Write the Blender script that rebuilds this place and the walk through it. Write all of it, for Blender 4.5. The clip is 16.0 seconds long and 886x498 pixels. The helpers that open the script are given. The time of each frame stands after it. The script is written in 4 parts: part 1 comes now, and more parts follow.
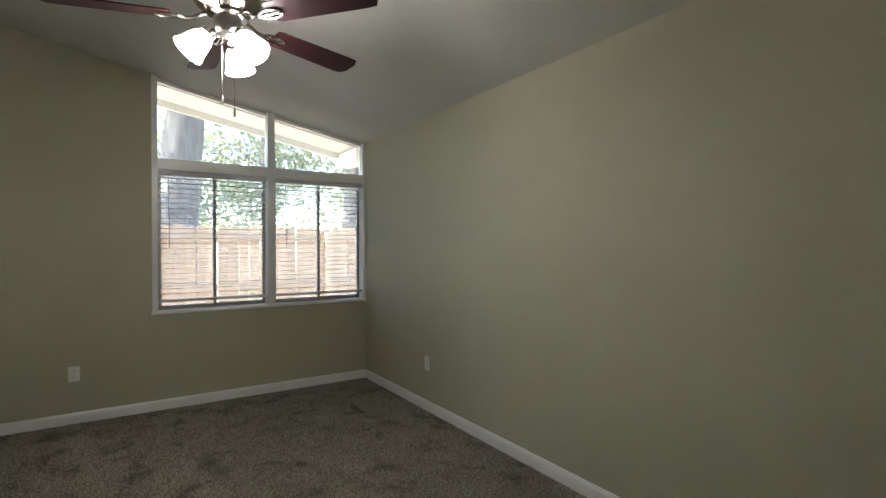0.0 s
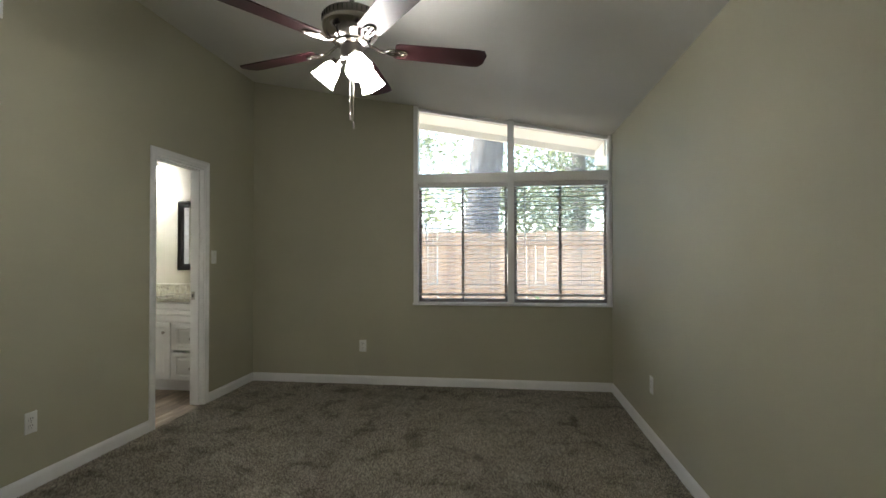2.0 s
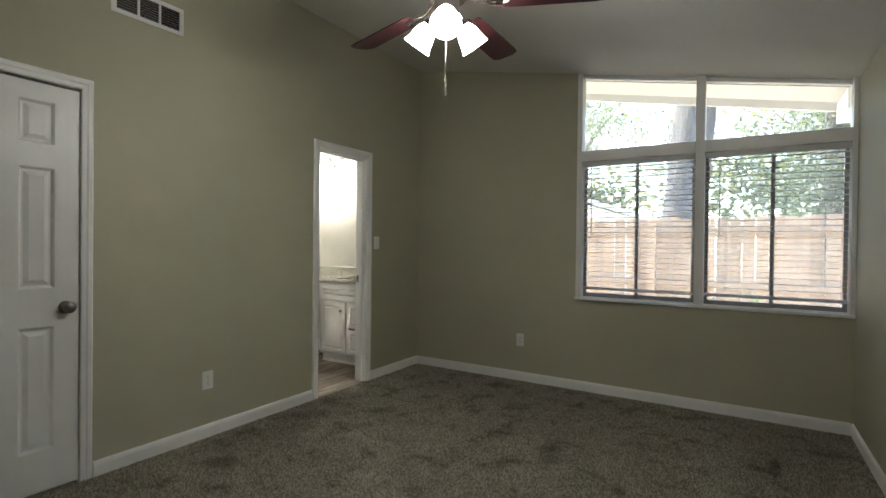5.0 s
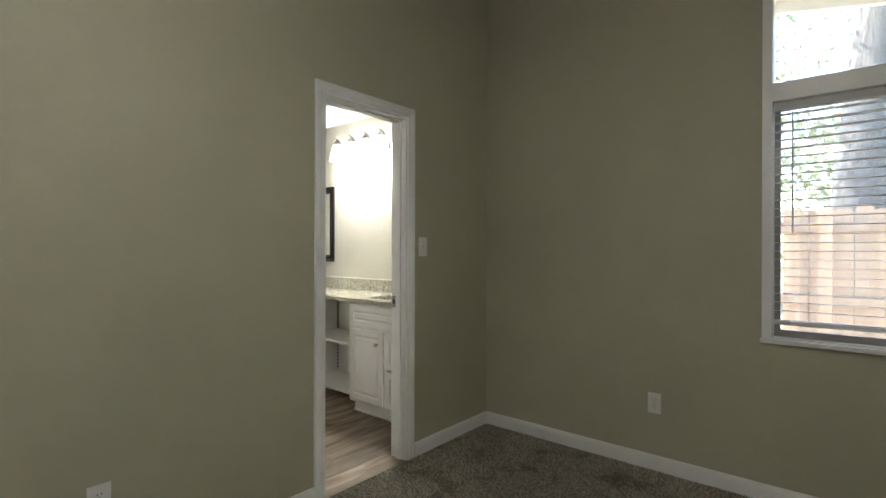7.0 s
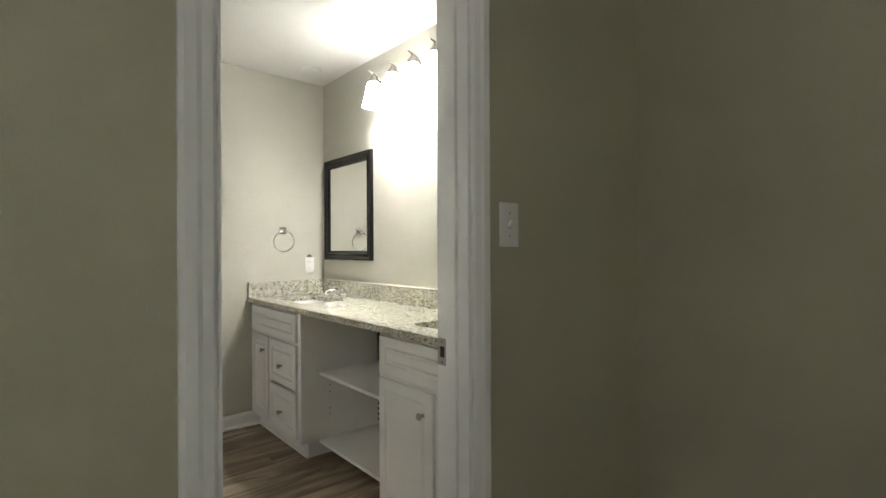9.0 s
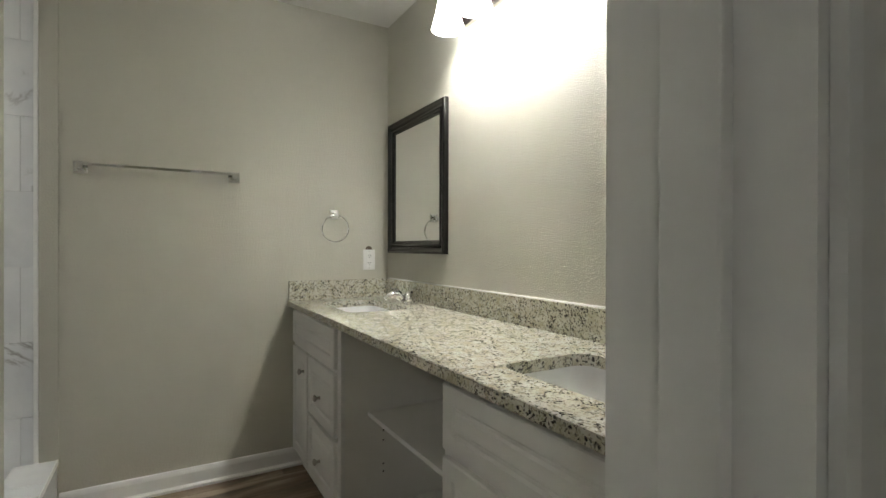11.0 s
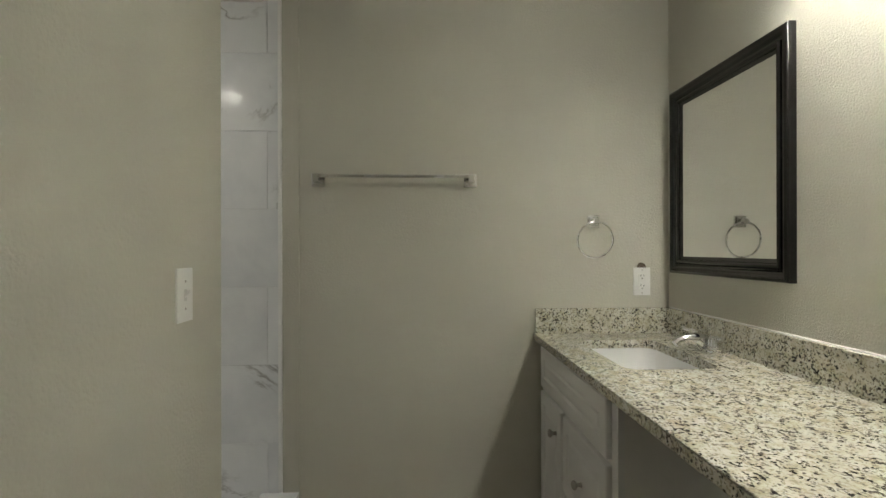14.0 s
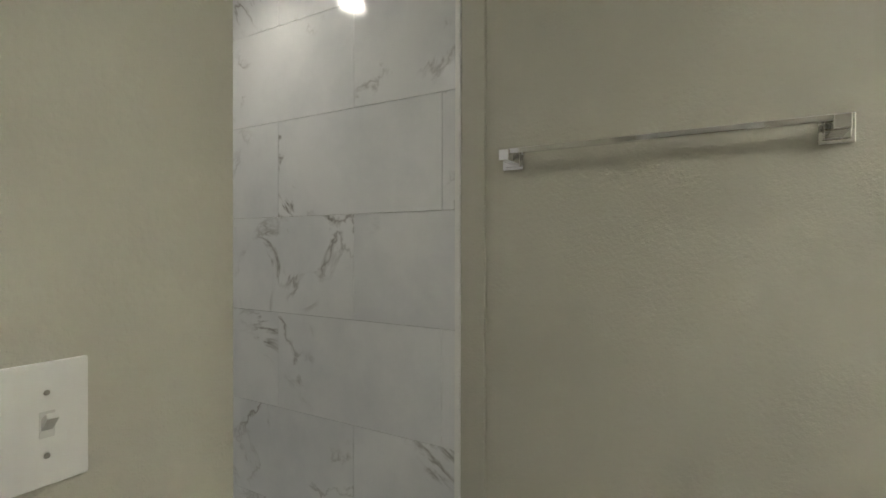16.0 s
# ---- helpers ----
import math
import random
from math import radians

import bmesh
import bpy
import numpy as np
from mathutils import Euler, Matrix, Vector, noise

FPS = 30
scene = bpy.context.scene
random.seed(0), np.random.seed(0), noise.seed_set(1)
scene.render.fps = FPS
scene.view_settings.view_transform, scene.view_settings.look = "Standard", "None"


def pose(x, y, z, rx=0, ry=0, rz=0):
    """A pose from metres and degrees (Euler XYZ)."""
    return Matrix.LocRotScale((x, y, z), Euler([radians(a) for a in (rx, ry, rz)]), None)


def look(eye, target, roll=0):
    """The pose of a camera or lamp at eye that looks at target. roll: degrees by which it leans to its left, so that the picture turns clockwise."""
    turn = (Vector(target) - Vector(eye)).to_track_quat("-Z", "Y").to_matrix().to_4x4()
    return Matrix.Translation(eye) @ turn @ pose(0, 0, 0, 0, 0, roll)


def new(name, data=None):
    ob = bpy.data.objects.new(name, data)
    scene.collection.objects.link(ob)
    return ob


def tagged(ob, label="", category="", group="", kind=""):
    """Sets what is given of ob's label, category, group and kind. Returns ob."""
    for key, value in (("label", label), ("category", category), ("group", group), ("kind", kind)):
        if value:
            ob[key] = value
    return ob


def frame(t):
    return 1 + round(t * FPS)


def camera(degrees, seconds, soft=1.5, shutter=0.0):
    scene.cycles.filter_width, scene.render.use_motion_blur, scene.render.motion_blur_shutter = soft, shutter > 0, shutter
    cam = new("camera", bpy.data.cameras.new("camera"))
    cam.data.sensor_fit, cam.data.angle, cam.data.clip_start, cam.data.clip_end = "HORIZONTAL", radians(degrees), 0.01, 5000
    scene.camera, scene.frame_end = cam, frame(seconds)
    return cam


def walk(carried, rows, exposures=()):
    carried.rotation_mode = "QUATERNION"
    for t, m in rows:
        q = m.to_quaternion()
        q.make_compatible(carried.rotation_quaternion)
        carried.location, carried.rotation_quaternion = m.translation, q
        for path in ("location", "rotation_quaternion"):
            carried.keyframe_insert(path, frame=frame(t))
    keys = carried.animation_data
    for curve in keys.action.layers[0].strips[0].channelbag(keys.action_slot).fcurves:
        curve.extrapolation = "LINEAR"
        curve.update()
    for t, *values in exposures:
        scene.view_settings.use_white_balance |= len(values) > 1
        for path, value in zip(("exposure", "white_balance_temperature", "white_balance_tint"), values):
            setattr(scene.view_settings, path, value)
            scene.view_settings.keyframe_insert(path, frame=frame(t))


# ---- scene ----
cam = camera(84.5, 16.0)
PATH = [  # seconds, x, y, z, yaw, pitch, roll
    (0.0, 0.294, -0.054, 1.341, -33.09, -0.25, 0.15),
    (0.5, 0.625, 0.102, 1.305, -23.11, -0.26, 0.16),
    (1.0, 0.948, 0.184, 1.297, -14.67, 0.07, 0.24),
    (1.5, 1.234, 0.102, 1.279, -2.94, 0.39, 0.24),
    (2.0, 1.372, -0.144, 1.274, 7.27, 0.80, 0.09),
    (2.5, 1.652, -0.267, 1.271, 15.06, 0.94, 0.12),
    (3.0, 1.904, -0.283, 1.259, 22.49, 0.77, 0.18),
    (3.5, 2.035, -0.254, 1.240, 28.67, 0.67, 0.08),
    (3.7, 1.988, -0.223, 1.248, 29.54, 0.28, -0.02),
    (5.8, 1.463, 0.888, 1.255, 33.89, -0.22, -0.41),
    (6.0, 1.357, 1.026, 1.254, 34.93, 0.03, -0.25),
    (6.5, 1.106, 1.350, 1.242, 37.39, 0.10, -0.23),
    (7.0, 0.816, 1.682, 1.254, 39.85, -0.02, -0.18),
    (7.5, 0.490, 1.980, 1.240, 41.89, -0.03, -0.33),
    (8.0, 0.221, 2.329, 1.221, 43.59, -0.20, -0.16),
    (8.5, -0.052, 2.675, 1.217, 45.78, 0.24, 0.12),
    (9.0, -0.331, 2.929, 1.203, 49.44, -0.02, 0.25),
    (9.5, -0.578, 3.153, 1.180, 52.75, 0.12, 0.05),
    (9.7, -0.659, 3.233, 1.178, 54.46, 0.29, -0.10),
    (12.0, -1.285, 3.530, 1.130, 61.50, -0.35, -0.03),
    (12.5, -1.322, 3.528, 1.119, 63.40, -0.12, -0.14),
    (13.0, -1.380, 3.540, 1.151, 68.05, -0.25, -0.14),
    (13.5, -1.527, 3.562, 1.193, 75.12, 0.07, 0.02),
    (14.0, -1.735, 3.611, 1.223, 87.37, 0.04, 0.12),
    (14.5, -2.005, 3.595, 1.282, 95.03, -0.75, 0.20),
    (15.0, -2.201, 3.664, 1.294, 102.00, -0.46, 0.17),
    (15.5, -2.391, 3.722, 1.279, 113.11, -0.25, 0.04),
    (16.0, -2.623, 3.653, 1.294, 120.51, -0.39, -0.11),
]
EXPOSURES = [(0.0, 3.38, 6500, 10), (2.0, 3.30, 6500, 10), (3.5, 3.28, 6500, 10), (6.2, 3.44, 6500, 10), (7.5, 3.53, 6500, 10), (8.2, 3.48, 6500, 10), (9.0, 3.32, 6500, 10), (9.7, 3.14, 6500, 10), (12.0, 2.25, 6650, 9), (13.0, 2.25, 6700, 9), (14.5, 2.24, 6900, 8), (16.0, 2.25, 6900, 8)]
SKY, SUN, HAZE = 0.15, 3.7, 0.07
FAN_GLOW, FAN_BULB_GLOW = 6.7, 7.5
VANITY_GLOW, VANITY_BULB_GLOW = 2.3, 37.0
SHOWER_GLOW = 16.5
walk(cam, [(t, pose(x, y, z, 90 + pitch, roll, yaw)) for t, x, y, z, yaw, pitch, roll in PATH], EXPOSURES)

# ---- world and light ----
world = bpy.data.worlds.new("sky")
scene.world = world
world.use_nodes = True
wn = world.node_tree
sky = wn.nodes.new("ShaderNodeTexSky")
sky.sky_type, sky.sun_disc = "NISHITA", False
sky.sun_elevation, sky.sun_rotation = radians(43), radians(283)
wn.links.new(sky.outputs[0], wn.nodes["Background"].inputs[0])
wn.nodes["Background"].inputs[1].default_value = SKY
sun_data = bpy.data.lights.new("sun", "SUN")
sun_data.energy, sun_data.angle, sun_data.color = SUN, radians(0.5), (1.0, 0.94, 0.85)
sun = new("sun", sun_data)
sun.matrix_world = look((-14.0, 11.5, 15.0), (1.5, 8.0, 0.0))

# ---- materials ----
def mat(name, base, rough=0.6, metal=0.0, spec=0.5):
    m = bpy.data.materials.new(name)
    m.use_nodes = True
    b = m.node_tree.nodes["Principled BSDF"]
    b.inputs["Base Color"].default_value = (*base, 1)
    b.inputs["Roughness"].default_value = rough
    b.inputs["Metallic"].default_value = metal
    b.inputs["Specular IOR Level"].default_value = spec
    return m


def node(m, kind, **values):
    n = m.node_tree.nodes.new(kind)
    for key, value in values.items():
        n.inputs[key.replace("_", " ")].default_value = value
    return n


def link(m, a, b):
    m.node_tree.links.new(a, b)


def bsdf(m):
    return m.node_tree.nodes["Principled BSDF"]


def coords(m, scale=(1, 1, 1), per_object=False):
    """World-size coordinates, shifted for each object when asked."""
    geo = node(m, "ShaderNodeNewGeometry")
    out = geo.outputs["Position"]
    if per_object:
        info = node(m, "ShaderNodeObjectInfo")
        mul = m.node_tree.nodes.new("ShaderNodeVectorMath")
        mul.operation = "MULTIPLY_ADD"
        mul.inputs[1].default_value = (37.0, 53.0, 71.0)
        link(m, info.outputs["Random"], mul.inputs[0])
        link(m, out, mul.inputs[2])
        out = mul.outputs[0]
    mp = node(m, "ShaderNodeMapping")
    mp.inputs["Scale"].default_value = scale
    link(m, out, mp.inputs["Vector"])
    return mp.outputs["Vector"]


def noise_tex(m, vec, scale, detail=4.0, rough=0.55, distort=0.0):
    n = node(m, "ShaderNodeTexNoise", Scale=scale, Detail=detail, Roughness=rough, Distortion=distort)
    link(m, vec, n.inputs["Vector"])
    return n.outputs["Fac"]


def ramp(m, fac, stops):
    r = m.node_tree.nodes.new("ShaderNodeValToRGB")
    el = r.color_ramp.elements
    while len(el) < len(stops):
        el.new(0.5)
    for e, (pos, col) in zip(el, stops):
        e.position = pos
        e.color = (*col, 1) if len(col) == 3 else col
    link(m, fac, r.inputs[0])
    return r.outputs[0]


def mix(m, fac, a, b, mode="MIX"):
    n = m.node_tree.nodes.new("ShaderNodeMix")
    n.data_type, n.blend_type = "RGBA", mode
    for sock, v in ((n.inputs[0], fac), (n.inputs[6], a), (n.inputs[7], b)):
        if isinstance(v, (int, float)):
            sock.default_value = v
        elif isinstance(v, tuple):
            sock.default_value = (*v, 1)
        else:
            link(m, v, sock)
    return n.outputs[2]


def bump(m, height, strength, dist=0.002):
    b = node(m, "ShaderNodeBump", Strength=strength, Distance=dist)
    link(m, height, b.inputs["Height"])
    link(m, b.outputs[0], bsdf(m).inputs["Normal"])
    return b


def painted(name, a, b, rough=0.6, texture=0.25, grain=260.0, spec=0.4):
    """Rolled wall paint: cloudy tone, fine stipple relief."""
    m = mat(name, a, rough, 0, spec)
    v = coords(m)
    tone = ramp(m, noise_tex(m, v, 1.3, 5), ((0.3, a), (0.7, b)))
    link(m, tone, bsdf(m).inputs["Base Color"])
    bump(m, noise_tex(m, v, grain, 3, 0.6), texture, 0.0028)
    return m


WALL = painted("greige_wall_paint", (0.425, 0.407, 0.298), (0.450, 0.431, 0.318), 0.62, 0.30, 240)
BATH_WALL = painted("bath_wall_paint", (0.500, 0.488, 0.420), (0.525, 0.512, 0.442), 0.46, 0.75, 130)
BATH_TEXTURED = painted("orange_peel_wall_paint", (0.500, 0.488, 0.420), (0.525, 0.512, 0.442), 0.40, 1.0, 165)
CEILING = painted("flat_ceiling_paint", (0.64, 0.63, 0.59), (0.68, 0.67, 0.63), 0.8, 0.35, 190)
BATH_CEILING = painted("bath_ceiling_paint", (0.74, 0.73, 0.70), (0.77, 0.76, 0.73), 0.7, 0.30, 150)
TRIM = painted("semigloss_white_trim", (0.80, 0.80, 0.785), (0.84, 0.84, 0.825), 0.32, 0.05, 60, 0.5)
DOOR_WHITE = painted("semigloss_white_door", (0.72, 0.72, 0.70), (0.76, 0.76, 0.74), 0.36, 0.06, 90, 0.5)
CABINET = painted("white_thermofoil_cabinet", (0.72, 0.715, 0.70), (0.76, 0.755, 0.74), 0.34, 0.03, 40, 0.5)
CABINET_SIDE = painted("white_laminate_carcass", (0.74, 0.73, 0.69), (0.78, 0.77, 0.73), 0.5, 0.05, 60)
PLASTIC = mat("white_plate_plastic", (0.78, 0.78, 0.76), 0.32)
SLOT = mat("dark_slot", (0.02, 0.02, 0.02), 0.7)
HOLE = mat("raw_plaster_hole", (0.10, 0.075, 0.05), 0.95)
EXTERIOR = painted("exterior_white_paint", (0.74, 0.73, 0.70), (0.80, 0.79, 0.77), 0.7, 0.2, 40)
ALUMINIUM = mat("bronze_grey_window_aluminium", (0.34, 0.325, 0.315), 0.42, 0.5)
SLAT = mat("white_blind_slat", (0.78, 0.78, 0.77), 0.45)
glow_through = node(SLAT, "ShaderNodeBsdfTranslucent")
glow_through.inputs["Color"].default_value = (0.74, 0.74, 0.73, 1)
slat_mix = node(SLAT, "ShaderNodeMixShader")
slat_mix.inputs[0].default_value = 0.30
link(SLAT, bsdf(SLAT).outputs[0], slat_mix.inputs[1])
link(SLAT, glow_through.outputs[0], slat_mix.inputs[2])
link(SLAT, slat_mix.outputs[0], SLAT.node_tree.nodes["Material Output"].inputs["Surface"])
CORD = mat("blind_cord", (0.62, 0.62, 0.60), 0.8)
NICKEL = mat("brushed_nickel", (0.40, 0.375, 0.345), 0.40, 1.0)
POLISHED_NICKEL = mat("polished_nickel", (0.34, 0.315, 0.29), 0.17, 1.0)
CHROME = mat("polished_chrome", (0.78, 0.78, 0.78), 0.06, 1.0)
BRONZE = mat("dark_nickel_hardware", (0.20, 0.185, 0.17), 0.32, 1.0)
PORCELAIN = mat("white_porcelain", (0.80, 0.80, 0.79), 0.08)
BLACK_FRAME = mat("black_lacquer_frame", (0.006, 0.005, 0.005), 0.16, 0, 0.45)
MIRROR = mat("silvered_mirror", (0.86, 0.87, 0.86), 0.015, 1.0)
CAULK = mat("white_caulk", (0.74, 0.74, 0.72), 0.5)
BASIN_DARK = mat("vent_dark_interior", (0.012, 0.012, 0.012), 0.9)

# window glass; a thin white translucent layer imitates glare over the view
m = GLASS = mat("glare_veiled_window_glass", (1, 1, 1), 0.0)
clear = node(m, "ShaderNodeBsdfTransparent")
clear.inputs["Color"].default_value = (0.93, 0.95, 0.94, 1)
glare_film = node(m, "ShaderNodeBsdfTranslucent")
glare_film.inputs["Color"].default_value = (0.85, 0.86, 0.86, 1)
haze = node(m, "ShaderNodeMixShader")
link(m, ramp(m, noise_tex(m, coords(m), 3.0, 4), ((0.3, (HAZE * 0.8,) * 3), (0.7, (HAZE * 1.2,) * 3))), haze.inputs[0])
link(m, clear.outputs[0], haze.inputs[1])
link(m, glare_film.outputs[0], haze.inputs[2])
shine = node(m, "ShaderNodeBsdfGlossy", Roughness=0.02)
fres = node(m, "ShaderNodeFresnel", IOR=1.35)
pane_mix = node(m, "ShaderNodeMixShader")
link(m, fres.outputs[0], pane_mix.inputs[0])
link(m, haze.outputs[0], pane_mix.inputs[1])
link(m, shine.outputs[0], pane_mix.inputs[2])
link(m, pane_mix.outputs[0], m.node_tree.nodes["Material Output"].inputs["Surface"])


def glowing(name, color, strength):
    m = mat(name, (0.85, 0.85, 0.82), 0.35)
    bsdf(m).inputs["Emission Color"].default_value = (*color, 1)
    bsdf(m).inputs["Emission Strength"].default_value = strength
    return m


FAN_SHADE = glowing("lit_frosted_fan_shade", (1.0, 0.98, 0.94), FAN_GLOW)
FAN_BULB = glowing("lit_fan_bulb", (1.0, 0.98, 0.94), FAN_BULB_GLOW)
VANITY_BULB = glowing("lit_vanity_bulb", (1.0, 0.995, 0.97), VANITY_BULB_GLOW)
VANITY_SHADE = glowing("lit_frosted_vanity_shade", (1.0, 0.995, 0.97), VANITY_GLOW)
SHOWER_LENS = glowing("lit_shower_lens", (1.0, 0.96, 0.9), SHOWER_GLOW)

# carpet: twisted pile with brushed dark patches
m = CARPET = mat("brown_grey_carpet", (0.2, 0.17, 0.14), 0.95, 0, 0.1)
v = coords(m)
fine = noise_tex(m, v, 110, 2, 0.7)
tuft = noise_tex(m, v, 44, 3, 0.7)
patch = noise_tex(m, v, 4.5, 6, 0.62, 0.4)
c1 = ramp(m, fine, ((0.32, (0.056, 0.048, 0.035)), (0.50, (0.240, 0.211, 0.158)), (0.66, (0.50, 0.450, 0.345))))
c2 = ramp(m, tuft, ((0.34, (0.45, 0.45, 0.45)), (0.62, (1.15, 1.15, 1.15))))
c3 = ramp(m, patch, ((0.34, (0.50, 0.48, 0.46)), (0.46, (0.95, 0.95, 0.95)), (0.7, (1.1, 1.1, 1.1))))
link(m, mix(m, 1.0, mix(m, 1.0, c1, c2, "MULTIPLY"), c3, "MULTIPLY"), bsdf(m).inputs["Base Color"])
bsdf(m).inputs["Sheen Weight"].default_value = 0.2
hsum = m.node_tree.nodes.new("ShaderNodeMath")
link(m, fine, hsum.inputs[0])
link(m, tuft, hsum.inputs[1])
bump(m, hsum.outputs[0], 1.0, 0.02)

# the loose pile itself, a little different from tuft to tuft
m = PILE = mat("brown_grey_carpet_pile", (0.3, 0.25, 0.2), 0.95, 0, 0.1)
v = coords(m)
geo = node(m, "ShaderNodeNewGeometry")
p1 = ramp(m, geo.outputs["Random Per Island"], ((0.0, (0.138, 0.124, 0.097)), (0.5, (0.282, 0.257, 0.203)), (1.0, (0.47, 0.435, 0.352))))
p2 = ramp(m, noise_tex(m, v, 4.5, 6, 0.62, 0.4), ((0.34, (0.52, 0.50, 0.48)), (0.46, (0.95, 0.95, 0.95)), (0.7, (1.1, 1.1, 1.1))))
link(m, mix(m, 1.0, p1, p2, "MULTIPLY"), bsdf(m).inputs["Base Color"])

# vinyl plank
m = PLANK = mat("brown_vinyl_plank", (0.2, 0.13, 0.08), 0.38)
v = coords(m, (6.0, 1.0, 1.0), True)
g1 = noise_tex(m, v, 1.9, 5, 0.5, 0.9)
g2 = noise_tex(m, v, 16.0, 4, 0.6, 0.4)
w1 = ramp(m, g1, ((0.30, (0.080, 0.054, 0.036)), (0.48, (0.20, 0.148, 0.102)), (0.64, (0.40, 0.325, 0.24))))
w2 = ramp(m, g2, ((0.3, (0.88, 0.88, 0.88)), (0.6, (1.06, 1.06, 1.06))))
info = node(m, "ShaderNodeObjectInfo")
tint = ramp(m, info.outputs["Random"], ((0.0, (0.72, 0.70, 0.68)), (1.0, (1.22, 1.2, 1.16))))
link(m, mix(m, 1.0, mix(m, 1.0, w1, w2, "MULTIPLY"), tint, "MULTIPLY"), bsdf(m).inputs["Base Color"])
bump(m, g2, 0.12, 0.001)

# marble-look porcelain tile
m = TILE = mat("veined_white_porcelain_tile", (0.72, 0.72, 0.72), 0.13)
v = coords(m, (1.0, 1.0, 1.0), True)
warp = noise_tex(m, v, 2.6, 6, 0.6, 0.8)
vein = m.node_tree.nodes.new("ShaderNodeMath")
vein.operation = "SUBTRACT"
vein.inputs[1].default_value = 0.5
link(m, warp, vein.inputs[0])
vabs = m.node_tree.nodes.new("ShaderNodeMath")
vabs.operation = "ABSOLUTE"
link(m, vein.outputs[0], vabs.inputs[0])
line = ramp(m, vabs.outputs[0], ((0.0, (0.85, 0.85, 0.85)), (0.010, (0.35, 0.35, 0.35)), (0.026, (0.0, 0.0, 0.0))))
gate = ramp(m, noise_tex(m, v, 2.2, 3), ((0.50, (0, 0, 0)), (0.62, (1, 1, 1))))
cloud = ramp(m, noise_tex(m, v, 3.5, 6, 0.6), ((0.35, (0.70, 0.715, 0.735)), (0.6, (0.80, 0.81, 0.82))))
link(m, mix(m, mix(m, 1.0, line, gate, "MULTIPLY"), cloud, (0.24, 0.225, 0.21)), bsdf(m).inputs["Base Color"])
GROUT = mat("pale_grout", (0.86, 0.86, 0.85), 0.9)
THRESHOLD = mat("taupe_carpet_strip", (0.20, 0.165, 0.13), 0.7)

# granite: cream ground, tan drifts, crisp black and grey-brown crystals in loose clusters
m = GRANITE = mat("cream_speckled_granite", (0.6, 0.56, 0.45), 0.09)
v = coords(m)
ground = ramp(m, noise_tex(m, v, 30, 6, 0.65), ((0.34, (0.43, 0.395, 0.275)), (0.47, (0.55, 0.53, 0.43)), (0.62, (0.63, 0.625, 0.56))))
warp3 = node(m, "ShaderNodeTexNoise", Scale=70.0, Detail=3.0, Roughness=0.6)
link(m, v, warp3.inputs["Vector"])
dv = m.node_tree.nodes.new("ShaderNodeVectorMath")
dv.operation = "MULTIPLY_ADD"
dv.inputs[1].default_value = (0.016, 0.016, 0.016)
link(m, warp3.outputs["Color"], dv.inputs[0])
link(m, v, dv.inputs[2])


def crystals(scale, share):
    vo = node(m, "ShaderNodeTexVoronoi", Scale=scale)
    link(m, dv.outputs[0], vo.inputs["Vector"])
    sep = node(m, "ShaderNodeSeparateColor")
    link(m, vo.outputs["Color"], sep.inputs[0])
    return ramp(m, sep.outputs[0], ((0.0, (1, 1, 1)), (share, (1, 1, 1)), (share + 0.015, (0, 0, 0))))


crowd = ramp(m, noise_tex(m, v, 34, 4, 0.6), ((0.38, (0.0, 0.0, 0.0)), (0.50, (1, 1, 1))))
g = mix(m, crystals(230.0, 0.17), ground, (0.36, 0.335, 0.25))
g = mix(m, mix(m, 1.0, crystals(205.0, 0.14), crowd, "MULTIPLY"), g, (0.11, 0.098, 0.083))
g = mix(m, mix(m, 1.0, crystals(185.0, 0.115), crowd, "MULTIPLY"), g, (0.020, 0.018, 0.018))
link(m, g, bsdf(m).inputs["Base Color"])

# fan blade: dark rosewood veneer
m = BLADE = mat("dark_rosewood_blade", (0.03, 0.008, 0.009), 0.46, 0, 0.3)
v = coords(m, (30, 30, 30))
link(m, ramp(m, noise_tex(m, v, 5.0, 5, 0.6), ((0.3, (0.014, 0.004, 0.005)), (0.7, (0.036, 0.009, 0.010)))), bsdf(m).inputs["Base Color"])

# cedar fence
m = CEDAR = mat("weathered_cedar_picket", (0.4, 0.27, 0.17), 0.85)
v = coords(m, (7, 7, 0.7), True)
t1 = ramp(m, noise_tex(m, v, 3, 7, 0.65, 0.6), ((0.3, (0.30, 0.19, 0.115)), (0.55, (0.47, 0.325, 0.215)), (0.75, (0.56, 0.42, 0.30))))
info = node(m, "ShaderNodeObjectInfo")
t2 = ramp(m, info.outputs["Random"], ((0, (0.72, 0.70, 0.68)), (1, (1.15, 1.12, 1.1))))
link(m, mix(m, 1.0, t1, t2, "MULTIPLY"), bsdf(m).inputs["Base Color"])

m = BARK = mat("grey_oak_bark", (0.16, 0.15, 0.15), 0.95)
v = coords(m, (1, 1, 0.25))
h = noise_tex(m, v, 14, 8, 0.7, 1.5)
link(m, ramp(m, h, ((0.3, (0.03, 0.028, 0.028)), (0.5, (0.085, 0.08, 0.08)), (0.72, (0.17, 0.163, 0.163)))), bsdf(m).inputs["Base Color"])
bump(m, h, 1.0, 0.05)


